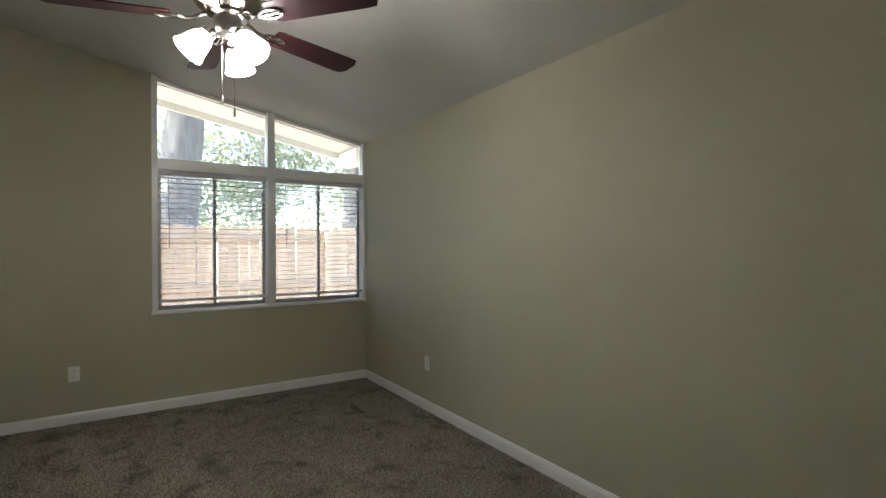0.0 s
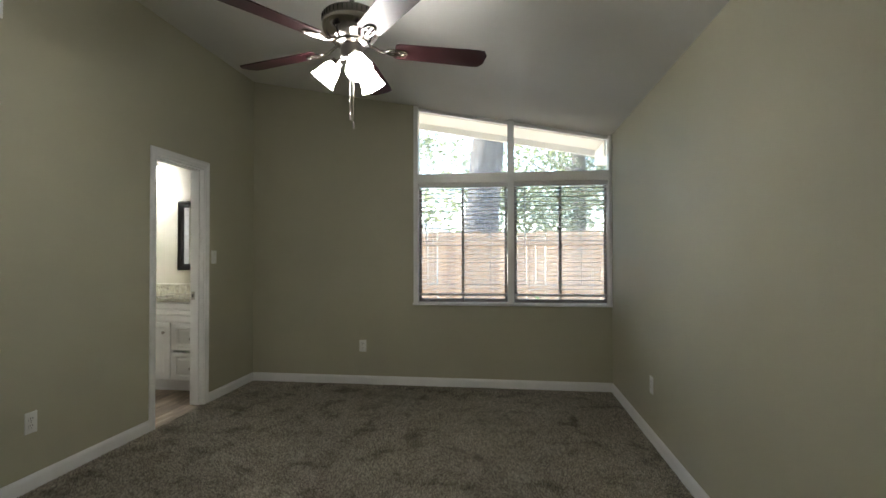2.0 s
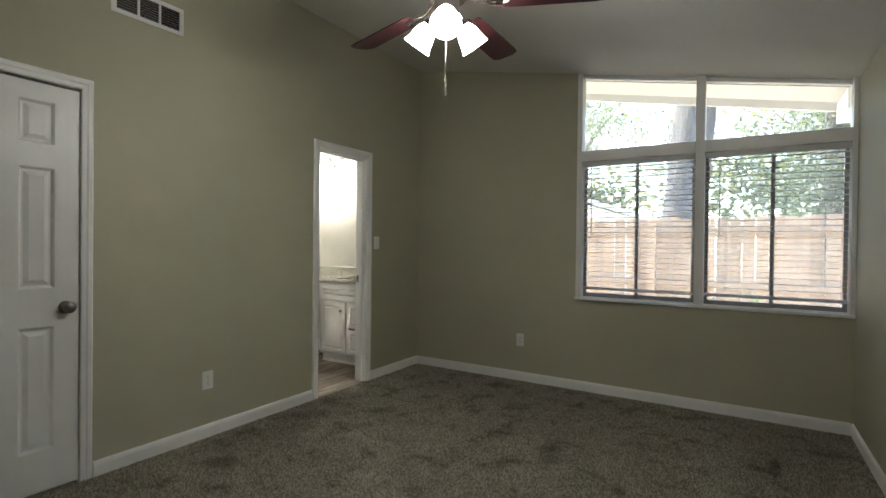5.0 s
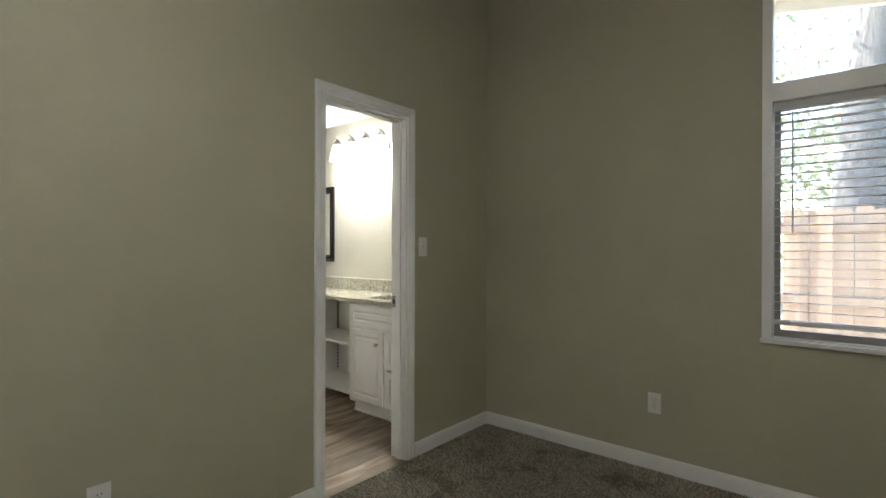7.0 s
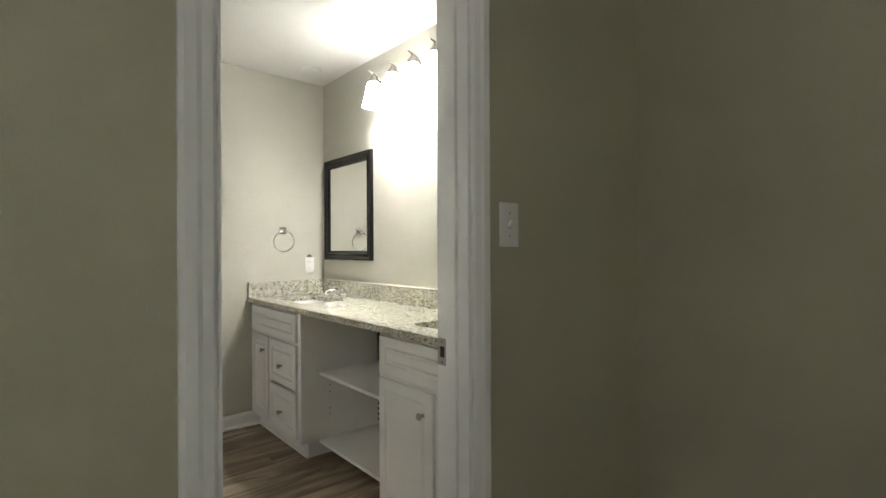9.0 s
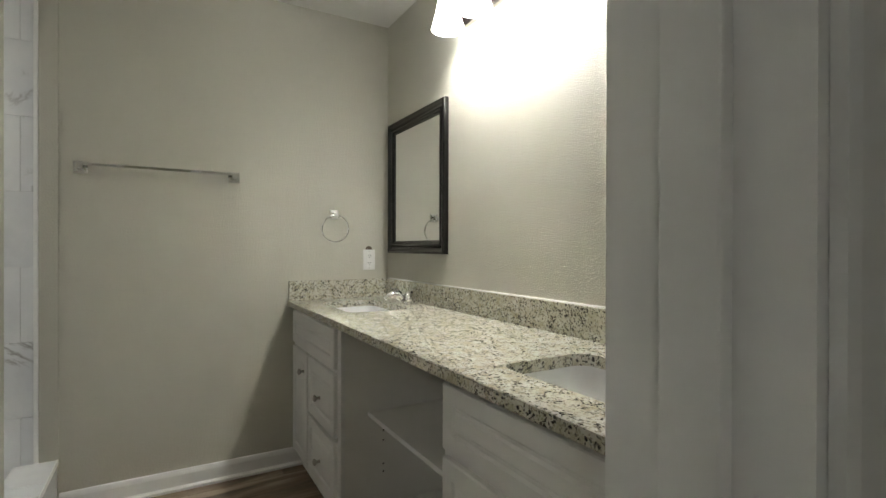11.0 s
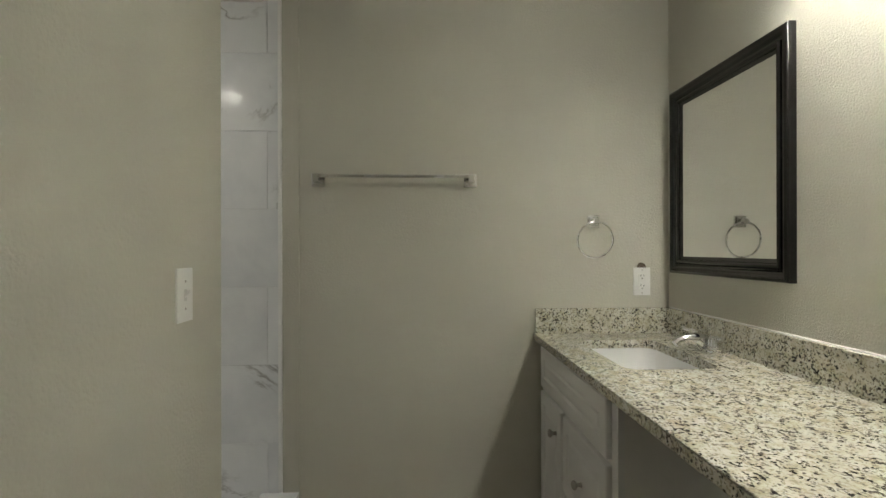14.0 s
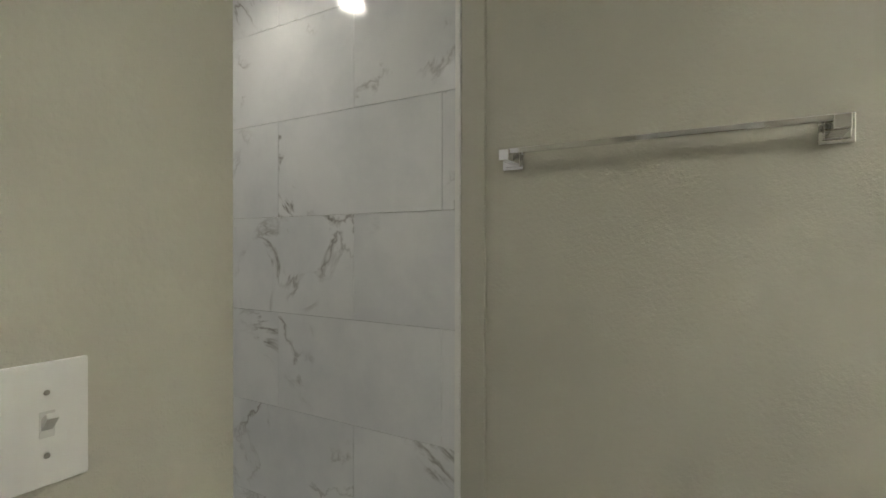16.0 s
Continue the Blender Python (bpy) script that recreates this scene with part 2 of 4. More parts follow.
def leafy(name, a, b, c):
    m = mat(name, b, 0.6)
    geo = node(m, "ShaderNodeNewGeometry")
    link(m, ramp(m, geo.outputs["Random Per Island"], ((0.0, a), (0.5, b), (1.0, c))), bsdf(m).inputs["Base Color"])
    bsdf(m).inputs["Transmission Weight"].default_value = 0.0
    tr = node(m, "ShaderNodeBsdfTranslucent")
    tr.inputs["Color"].default_value = (*c, 1)
    mx = node(m, "ShaderNodeMixShader")
    mx.inputs[0].default_value = 0.45
    link(m, bsdf(m).outputs[0], mx.inputs[1])
    link(m, tr.outputs[0], mx.inputs[2])
    link(m, mx.outputs[0], m.node_tree.nodes["Material Output"].inputs["Surface"])
    return m


LEAF = leafy("oak_leaf", (0.060, 0.085, 0.042), (0.115, 0.145, 0.070), (0.21, 0.24, 0.12))
# darker leaf tones that put shade into one tree's foliage
LEAF_SHADE = leafy("shade_tinted_leaf", (0.030, 0.050, 0.034), (0.06, 0.09, 0.055), (0.10, 0.13, 0.07))
MOSS = leafy("hanging_moss", (0.12, 0.13, 0.10), (0.20, 0.21, 0.16), (0.30, 0.30, 0.22))
LEAF_BRIGHT = leafy("broad_leaf", (0.07, 0.16, 0.02), (0.12, 0.26, 0.03), (0.22, 0.38, 0.06))
m = SOIL = mat("leaf_litter_soil", (0.2, 0.16, 0.11), 0.95)
v = coords(m)
link(m, ramp(m, noise_tex(m, v, 9, 8, 0.7), ((0.3, (0.17, 0.145, 0.11)), (0.55, (0.33, 0.295, 0.24)), (0.75, (0.46, 0.42, 0.35)))), bsdf(m).inputs["Base Color"])
m = ROOFING = mat("pale_metal_roof", (0.62, 0.62, 0.62), 0.5)
link(m, ramp(m, noise_tex(m, coords(m), 2, 5), ((0.3, (0.55, 0.55, 0.55)), (0.7, (0.68, 0.68, 0.68)))), bsdf(m).inputs["Base Color"])


# ---- mesh helpers ----
def box(bm, x0, x1, y0, y1, z0, z1, bevel=0.0):
    made = bmesh.ops.create_cube(bm, size=1.0, matrix=Matrix.Translation(((x0 + x1) / 2, (y0 + y1) / 2, (z0 + z1) / 2)) @ Matrix.Diagonal((abs(x1 - x0), abs(y1 - y0), abs(z1 - z0), 1)))
    if bevel:
        edges = {e for w in made["verts"] for e in w.link_edges}
        bmesh.ops.bevel(bm, geom=list(edges), offset=bevel, segments=2, affect="EDGES", profile=0.6)
    return bm


def prism(bm, pts, axis, a0, a1):
    """A polygon in the two axes other than axis, pulled along axis from a0 to a1."""
    def at(p, a):
        return {"x": (a, p[0], p[1]), "y": (p[0], a, p[1]), "z": (p[0], p[1], a)}[axis]
    low = [bm.verts.new(at(p, a0)) for p in pts]
    high = [bm.verts.new(at(p, a1)) for p in pts]
    n = len(pts)
    bm.faces.new(low)
    bm.faces.new(high[::-1])
    for i in range(n):
        bm.faces.new((low[i], high[i], high[(i + 1) % n], low[(i + 1) % n]))
    return bm


def lathe(bm, profile, segs=24, m=None, caps=True):
    """(radius, height) rows turned round z, then moved by m."""
    m = m or Matrix()
    rings = []
    for r, z in profile:
        if r < 1e-6:
            rings.append([bm.verts.new(m @ Vector((0, 0, z)))])
        else:
            rings.append([bm.verts.new(m @ Vector((r * math.cos(i * math.tau / segs), r * math.sin(i * math.tau / segs), z))) for i in range(segs)])
    for a, b in zip(rings, rings[1:]):
        for i in range(segs):
            j = (i + 1) % segs
            if len(a) == 1 and len(b) > 1:
                bm.faces.new((a[0], b[j], b[i]))
            elif len(b) == 1 and len(a) > 1:
                bm.faces.new((a[i], a[j], b[0]))
            elif len(a) > 1:
                bm.faces.new((a[i], a[j], b[j], b[i]))
    if caps:
        for ring, flip in ((rings[0], True), (rings[-1], False)):
            if len(ring) > 2:
                bm.faces.new(ring[::-1] if flip else ring)
    return bm


def tube(bm, points, radius, segs=10, radii=None, closed=False):
    """A round bar along points."""
    pts = [Vector(p) for p in points]
    n = len(pts)
    rings, prev = [], None
    for i, p in enumerate(pts):
        if closed:
            d = (pts[(i + 1) % n] - pts[i - 1]).normalized()
        else:
            d = (pts[min(i + 1, n - 1)] - pts[max(i - 1, 0)]).normalized()
        if prev is None:
            up = Vector((0, 0, 1)) if abs(d.z) < 0.9 else Vector((1, 0, 0))
            side = d.cross(up).normalized()
        else:
            side = (prev - d * prev.dot(d)).normalized()
        prev = side
        other = d.cross(side)
        r = radii[i] if radii else radius
        rings.append([bm.verts.new(p + side * (r * math.cos(k * math.tau / segs)) + other * (r * math.sin(k * math.tau / segs))) for k in range(segs)])
    pairs = list(zip(rings, rings[1:])) + ([(rings[-1], rings[0])] if closed else [])
    for a, b in pairs:
        for k in range(segs):
            j = (k + 1) % segs
            bm.faces.new((a[k], a[j], b[j], b[k]))
    if not closed:
        bm.faces.new(rings[0][::-1])
        bm.faces.new(rings[-1])
    return bm


def finish(name, bm, material, smooth=False):
    bmesh.ops.recalc_face_normals(bm, faces=bm.faces)
    me = bpy.data.meshes.new(name)
    bm.to_mesh(me)
    bm.free()
    me.materials.append(material)
    if smooth:
        me.polygons.foreach_set("use_smooth", [True] * len(me.polygons))
        me.set_sharp_from_angle(angle=radians(35))
    return me


def part(name, bm, material, parent, label="", smooth=False):
    ob = new(name, finish(name, bm, material, smooth))
    ob.parent = parent
    if parent is not None:
        ob.matrix_parent_inverse = Matrix.Translation(-parent.location)
    if label:
        tagged(ob, label)
    return ob


def thing(name, label, category, group="", kind="", at=(0, 0, 0)):
    ob = tagged(new(name), label, category, group, kind)
    ob.location = at
    return ob


def setting(name, bm, material, label, category, smooth=False):
    return tagged(new(name, finish(name, bm, material, smooth)), label, category, "", "structure")


def B():
    return bmesh.new()


# ---- the plan ----
XW, XE, YN, YS = -1.2, 2.365, 4.589, -1.6      # bedroom faces
XB, YV, XP, YP = -3.742, 4.654, -1.315, 3.09   # bathroom faces
ZB = 2.445                                     # bathroom ceiling


def roof(x):
    return 2.405 + 0.188 * (XE - x)


WX0, WX1, WZ0 = 0.477, XE, 0.792               # bedroom window opening
BY0, BY1, BZ = 3.165, 3.770, 2.035             # bathroom doorway
CY0, CY1, CZ = 0.893, 1.518, 2.040             # closet doorway

# floors
setting("floor", box(B(), XW, XE + 0.1, YS - 0.1, YN + 0.1, -0.06, 0.0), CARPET, "brown-grey twisted pile carpet with brushed patches", "carpet")
bath_floor = setting("floor_bathroom", box(B(), XB - 0.1, XW - 0.001, YP - 0.15, YV + 0.1, -0.06, -0.008), GROUT, "brown wood-look vinyl plank floor", "floor")
setting("threshold", box(B(), XW - 0.02, XW + 0.012, BY0 + 0.016, BY1 - 0.016, -0.006, 0.003, 0.001), THRESHOLD, "thin carpet edge strip in the doorway", "threshold")

# bedroom walls
bm = B()
prism(bm, [(XW - 0.115, 0), (WX0, 0), (WX0, roof(WX0) + 0.04), (XW - 0.115, roof(XW - 0.115) + 0.04)], "y", YN, YN + 0.13)
box(bm, WX0, XE + 0.12, YN, YN + 0.13, 0, WZ0)
setting("wall_north", bm, WALL, "greige painted bedroom wall under and beside the window", "wall")
bm = B()
prism(bm, [(YS, 0), (YN, 0), (YN, 2.46), (YS, 2.46)], "x", XE, XE + 0.12)
setting("wall_east", bm, WALL, "plain greige painted bedroom wall", "wall")
setting("wall_south", prism(B(), [(XW - 0.1, 0), (XE + 0.1, 0), (XE + 0.1, roof(XE)), (XW - 0.1, roof(XW - 0.1) + 0.03)], "y", YS - 0.12, YS), WALL, "plain greige painted bedroom wall", "wall")
bm = B()
for y0, y1, z0 in ((YS, CY0, 0), (CY0, CY1, CZ), (CY1, BY0, 0), (BY0, BY1, BZ), (BY1, YN, 0)):
    box(bm, XP, XW, y0, y1, z0, 3.16)
setting("wall_west", bm, WALL, "tall greige painted wall with two doorways", "wall")
bm = B()
prism(bm, [(XW - 0.12, roof(XW - 0.12)), (XE + 0.12, roof(XE + 0.12)), (XE + 0.12, roof(XE + 0.12) + 0.08), (XW - 0.12, roof(XW - 0.12) + 0.08)], "y", YS - 0.12, YN + 0.06)
setting("ceiling", bm, CEILING, "sloping flat white ceiling", "ceiling")

# bathroom shell
setting("wall_bath_north", box(B(), XB - 0.12, XP, YV, YV + 0.12, 0, ZB + 0.05), BATH_TEXTURED, "pale greige orange-peel textured wall over the vanity", "wall")
setting("wall_bath_west", box(B(), XB - 0.12, XB, 3.12, YV, 0, ZB + 0.05), BATH_WALL, "pale greige wall with towel bar", "wall")
setting("wall_bath_east", box(B(), XP - 0.006, XP, BY1 + 0.06, YV, 0.0, ZB + 0.05), BATH_WALL, "pale greige wall beside the doorway", "wall")
bm = box(B(), -3.035, XP, YP - 0.115, YP, 0, ZB + 0.05)
setting("wall_bath_south", bm, BATH_WALL, "pale greige partition with a light switch", "wall")
setting("ceiling_bathroom", box(B(), XB - 0.12, XP, YP - 0.115, YV + 0.12, ZB, ZB + 0.08), BATH_CEILING, "white textured bathroom ceiling", "ceiling")
bm = box(B(), XB - 0.12, XB + 0.010, 3.052, 3.12, 0, ZB + 0.04, 0.005)
setting("trim_shower_edge", bm, BATH_WALL, "painted wall return at the shower opening", "trim", True)
setting("trim_tile_edge", box(B(), XB - 0.02, XB + 0.013, 3.036, 3.052, 0.244, ZB, 0.003), TRIM, "slim white tile edging strip", "trim")

# shower alcove
shower_west = setting("wall_shower_west", box(B(), XB - 0.14, XB - 0.004, 1.70, 3.036, 0, ZB + 0.04), GROUT, "shower wall of large veined white tiles", "tiled wall")
setting("wall_shower_south", box(B(), XB, -2.1, 1.58, 1.70, 0, ZB + 0.04), TILE, "plain white tiled back of the shower", "tiled wall")
setting("wall_shower_east", box(B(), -2.2, -2.1, 1.70, YP - 0.115, 0, ZB + 0.04), TILE, "plain white tiled end of the shower", "tiled wall")
setting("ceiling_shower", box(B(), XB - 0.1, -2.1, 1.60, 2.975, 2.225, 2.46), BATH_CEILING, "white shower ceiling", "ceiling")
setting("floor_shower", box(B(), XB - 0.1, -2.1, 1.60, 2.97, -0.06, 0.02), TILE, "white tiled shower floor", "floor")
curb = thing("shower_curb", "white marble-look tiled shower curb with metal edge", "shower curb", at=(-3.41, 3.045, 0))
part("curb_face", box(B(), XB + 0.012, -3.035, 2.975, 3.115, 0.0, 0.232), TILE, curb)
part("curb_tile", box(B(), XB + 0.011, -3.50, 2.970, 3.114, 0.232, 0.243, 0.0015), TILE, curb)
part("curb_tile", box(B(), -3.497, -3.036, 2.970, 3.114, 0.232, 0.243, 0.0015), TILE, curb)
part("edge_strip", box(B(), XB + 0.011, -3.036, 3.114, 3.119, 0.223, 0.2445, 0.001), CAULK, curb, "slim white edge strip")
for lx in (-2.54, -3.42):
    lamp = thing("shower_light", "round lit recessed shower light", "ceiling light", "shower lights", at=(lx, 2.40, 2.225))
    part("trim_ring", lathe(B(), [(0.048, 2.224), (0.070, 2.224), (0.070, 2.213), (0.052, 2.209), (0.048, 2.215)], 28, Matrix.Translation((lx, 2.40, 0)), False), TRIM, lamp, "", True)
    part("lens", lathe(B(), [(0.0, 2.211), (0.035, 2.212), (0.048, 2.217), (0.048, 2.223), (0, 2.223)], 28, Matrix.Translation((lx, 2.40, 0)), False), SHOWER_LENS, lamp, "glowing white lens", True)


# baseboards
def baseboard(name, axis, a0, a1, face, sign, label, h=0.085, shoe=False):
    prof = [(0, 0), (0.014, 0), (0.014, h - 0.022), (0.011, h - 0.012), (0.007, h - 0.004), (0.003, h), (0, h)]
    if shoe:
        prof = [(0, 0), (0.026, 0), (0.026, 0.012), (0.015, 0.022)] + prof[2:]
    bm = B()
    pts = [(face + sign * d, z) for d, z in prof]
    prism(bm, pts, axis, a0, a1)
    return setting(name, bm, TRIM, label, "baseboard")


LB = "white painted baseboard along the carpet"
baseboard("baseboard", "x", XW + 0.0145, XE - 0.0145, YN, -1, LB)
baseboard("baseboard", "y", YS, YN - 0.001, XE, -1, LB)
baseboard("baseboard", "x", XW, XE, YS, 1, LB)
for y0, y1 in ((YS, 0.840), (1.572, 3.112), (3.826, YN - 0.001)):
    baseboard("baseboard", "y", y0, y1, XW, 1, LB)
baseboard("baseboard", "y", 3.121, 4.17, XB, 1, "white baseboard with shoe moulding on vinyl floor", 0.095, True)
baseboard("baseboard", "x", -3.03, XP - 0.02, YP, 1, "white baseboard with shoe moulding on vinyl floor", 0.095, True)


# door casings and jambs
def casing(name, y0, y1, z1, w, face, sign, label):
    """Two legs and a head, with a stepped profile."""
    prof = [(0, 0), (w, 0), (w, 0.010), (w - 0.008, 0.016), (w * 0.55, 0.016), (w * 0.4, 0.012), (0.006, 0.010), (0, 0.007)]
    bm = B()
    def P(u, d):
        return face + sign * d
    for side, yy in ((-1, y0), (1, y1)):
        low = [bm.verts.new((P(u, d), yy + side * u, 0.0)) for u, d in prof]
        high = [bm.verts.new((P(u, d), yy + side * u, z1 + u)) for u, d in prof]
        for i in range(len(prof)):
            j = (i + 1) % len(prof)
            bm.faces.new((low[i], low[j], high[j], high[i]))
        bm.faces.new(low)
    left = [bm.verts.new((P(u, d), y0 - u, z1 + u)) for u, d in prof]
    right = [bm.verts.new((P(u, d), y1 + u, z1 + u)) for u, d in prof]
    for i in range(len(prof)):
        j = (i + 1) % len(prof)
        bm.faces.new((left[i], left[j], right[j], right[i]))
    return setting(name, bm, TRIM, label, "door casing")


casing("trim_bath_doorway", BY0 + 0.006, BY1 - 0.006, BZ - 0.006, 0.058, XW, 1, "white painted casing round the bathroom doorway")
casing("trim_bath_doorway_inside", BY0 + 0.006, BY1 - 0.006, BZ - 0.006, 0.058, XP - 0.006, -1, "white painted casing on the bathroom side")
casing("trim_closet_doorway", CY0 + 0.004, CY1 - 0.004, CZ - 0.002, 0.053, XW, 1, "white painted casing round the closet door")
bm = B()
for y0, y1 in ((BY0 - 0.004, BY0 + 0.016), (BY1 - 0.016, BY1 + 0.004)):
    box(bm, XP - 0.002, XW - 0.0005, y0, y1, 0, BZ)
box(bm, XP - 0.002, XW - 0.0005, BY0 + 0.016, BY1 - 0.016, BZ - 0.018, BZ + 0.003)
for y0, y1 in ((BY0 + 0.016, BY0 + 0.027), (BY1 - 0.027, BY1 - 0.016)):
    box(bm, XP + 0.042, XP + 0.078, y0, y1, 0, BZ - 0.018, 0.002)
box(bm, XP + 0.042, XP + 0.078, BY0 + 0.027, BY1 - 0.027, BZ - 0.029, BZ - 0.018, 0.002)
setting("trim_door_jamb", bm, TRIM, "white painted door jamb with stop", "door jamb")
bm = B()
box(bm, XP - 0.002, XW - 0.001, CY0 - 0.003, CY0 + 0.004, 0, CZ)
box(bm, XP - 0.002, XW - 0.001, CY1 - 0.004, CY1 + 0.003, 0, CZ)
box(bm, XP - 0.002, XW - 0.001, CY0 + 0.004, CY1 - 0.004, CZ - 0.004, CZ + 0.003)
setting("trim_closet_jamb", bm, TRIM, "white painted closet jamb", "door jamb")
# unseen closet shell, added to stop sun leaking in under the closed door
setting("wall_unseen_closet_back", box(B(), -1.9, -1.86, 0.5, 1.57, -0.06, 2.3), WALL, "unseen closet back wall added to block leaking light", "wall")
setting("wall_unseen_closet_side", box(B(), -1.86, XP - 0.001, 0.5, 0.54, -0.06, 2.3), WALL, "unseen closet side wall added to block leaking light", "wall")
setting("wall_unseen_closet_end", box(B(), -1.86, XP - 0.001, 1.53, 1.57, -0.06, 2.3), WALL, "unseen closet side wall added to block leaking light", "wall")
setting("floor_closet", box(B(), -1.86, XW - 0.001, 0.541, 1.529, -0.06, -0.001), CARPET, "unseen brown-grey closet carpet added to block leaking light", "carpet")
setting("ceiling_unseen_closet", box(B(), -1.9, XP - 0.001, 0.5, 1.57, 2.301, 2.34), CEILING, "unseen closet ceiling added to block leaking light", "ceiling")

strike = thing("strike_plate", "brushed nickel strike plate in the white jamb", "strike plate", at=(-1.297, BY1 - 0.016, 0.935))
part("plate", box(B(), -1.315, -1.279, BY1 - 0.019, BY1 - 0.0155, 0.900, 0.970, 0.001), NICKEL, strike)
part("latch_hole", box(B(), -1.304, -1.288, BY1 - 0.0197, BY1 - 0.0186, 0.921, 0.949), SLOT, strike, "dark latch hole")
for sz in (0.908, 0.962):
    part("screw", lathe(B(), [(0.0035, 0), (0.003, 0.0012), (0, 0.0016)], 10, pose(-1.297, BY1 - 0.0189, sz, 90)), BRONZE, strike)


# ---- doors ----
def panel_door(name, width, height, columns, rows, label, hardware):
    """A six-panel leaf in its own axes: width along +y from the hinge, face towards +x, bottom at 0."""
    door = tagged(new(name), label, "door")
    th = 0.034
    bm = B()
    ys = [0] + [v for c in columns for v in c] + [width]
    zs = [0] + [v for r in rows for v in r] + [height]
    for i in range(0, len(ys), 2):
        box(bm, -th, 0, ys[i], ys[i + 1], 0, height)
    for c in columns:
        for i in range(0, len(zs), 2):
            box(bm, -th, 0, c[0], c[1], zs[i], zs[i + 1])
    part("leaf", bm, DOOR_WHITE, door)
    for c in columns:
        for r in rows:
            bm = B()
            for s, f in ((1, -0.001), (-1, -th + 0.001)):
                loops = []
                for inset, dep in ((-0.0, 0.0), (0.006, 0.004), (0.013, 0.0115), (0.022, 0.0115), (0.042, 0.004)):
                    x = f - s * dep
                    loops.append([bm.verts.new((x, yy, zz)) for yy, zz in ((c[0] + inset, r[0] + inset), (c[1] - inset, r[0] + inset), (c[1] - inset, r[1] - inset), (c[0] + inset, r[1] - inset))])
                for a, b in zip(loops, loops[1:]):
                    for i in range(4):
                        j = (i + 1) % 4
                        bm.faces.new((a[i], a[j], b[j], b[i]) if s > 0 else (a[j], a[i], b[i], b[j]))
                bm.faces.new(loops[-1] if s > 0 else loops[-1][::-1])
            ob = new("panel", finish("panel", bm, DOOR_WHITE))
            ob.parent = door
    for s in hardware["sides"]:
        base = 0.0 if s > 0 else -th
        m = pose(base, hardware["y"], hardware["z"], 0, 90 * s, 0)
        grip = [(0.012, 0.028), (0.019, 0.033), (0.0225, 0.039), (0.0265, 0.061), (0.0252, 0.065), (0.020, 0.0665), (0.017, 0.0655), (0, 0.0655)] if hardware["bright"] else [(0.011, 0.030), (0.017, 0.036), (0.026, 0.042), (0.0285, 0.052), (0.026, 0.062), (0.017, 0.067), (0, 0.068)]
        part("knob", lathe(B(), [(0.031, 0), (0.031, 0.004), (0.027, 0.009), (0.013, 0.012)] + grip, 28, m), NICKEL if hardware["bright"] else BRONZE, door, "satin nickel door knob" if hardware["bright"] else "dark nickel door knob", True)
    part("latch_plate", box(B(), -th * 0.85, -th * 0.15, width - 0.001, width + 0.0015, hardware["z"] - 0.03, hardware["z"] + 0.03), BRONZE, door, "dark latch plate")
    for z in hardware["hinges"]:
        bm = lathe(B(), [(0.0055, -0.045), (0.0055, 0.045)], 12, pose(0.004 if not hardware["bright"] else 0.0005, 0.002, z))
        if not hardware["bright"]:
            box(bm, -0.012, 0.003, -0.002, 0.004, z - 0.045, z + 0.045)
        part("hinge", bm, TRIM if hardware["bright"] else BRONZE, door, "paint-covered hinge" if hardware["bright"] else "dark steel hinge", True)
    return door


closet = panel_door("closet_door", 0.613, 2.012, ((0.118, 0.262), (0.362, 0.506)), ((0.205, 0.815), (1.005, 1.600), (1.715, 1.925)), "closed white six-panel closet door with dark knob", {"sides": (1,), "y": 0.553, "z": 0.905, "bright": False, "hinges": (0.32, 1.02, 1.865)})
closet.matrix_world = pose(XW - 0.012, CY0 + 0.006, 0.012)
bm = tube(B(), [(0.010, 0.002, 1.925), (0.034, 0.014, 1.928), (0.052, 0.030, 1.928)], 0.004)
tube(bm, [(0.010, 0.002, 1.925), (0.030, -0.024, 1.925)], 0.004)
lathe(bm, [(0.007, 0), (0.009, 0.004), (0.006, 0.009)], 12, pose(0.050, 0.028, 1.923))
stopper = part("door_stop", bm, BRONZE, closet, "dark hinge-pin door stop", True)
bath_door = panel_door("bathroom_door", 0.60, 2.010, ((0.110, 0.255), (0.345, 0.490)), ((0.205, 0.815), (1.005, 1.600), (1.715, 1.925)), "white six-panel bathroom door standing open with satin knobs", {"sides": (1, -1), "y": 0.542, "z": 0.925, "bright": True, "hinges": (0.25, 1.02, 1.80)})
bath_door.matrix_world = pose(-1.341, 3.212, 0.010, 0, 0, 87)


# ---- bedroom window ----
window = thing("window_1", "white wooden window wall with sloped transoms over sliding sashes", "window", kind="structure", at=(1.42, YN, WZ0))
Y0, Y1 = YN - 0.012, YN + 0.10
def sloped_post(x0, x1, z0, y0=Y0, y1=Y1):
    return prism(B(), [(x0, z0), (x1, z0), (x1, roof(x1) - 0.002), (x0, roof(x0) - 0.002)], "y", y0, y1)
part("post", sloped_post(WX0, WX0 + 0.042, WZ0), TRIM, window)
part("post", sloped_post(1.395, 1.458, WZ0), TRIM, window)
part("post", sloped_post(XE - 0.028, XE - 0.001, WZ0), TRIM, window)
part("window_sill", box(B(), WX0 - 0.006, XE - 0.002, YN - 0.03, YN + 0.015, WZ0, WZ0 + 0.022, 0.004), TRIM, window)
part("bottom_rail", box(B(), WX0 + 0.042, XE - 0.028, YN + 0.016, Y1 - 0.001, WZ0, WZ0 + 0.026), TRIM, window)
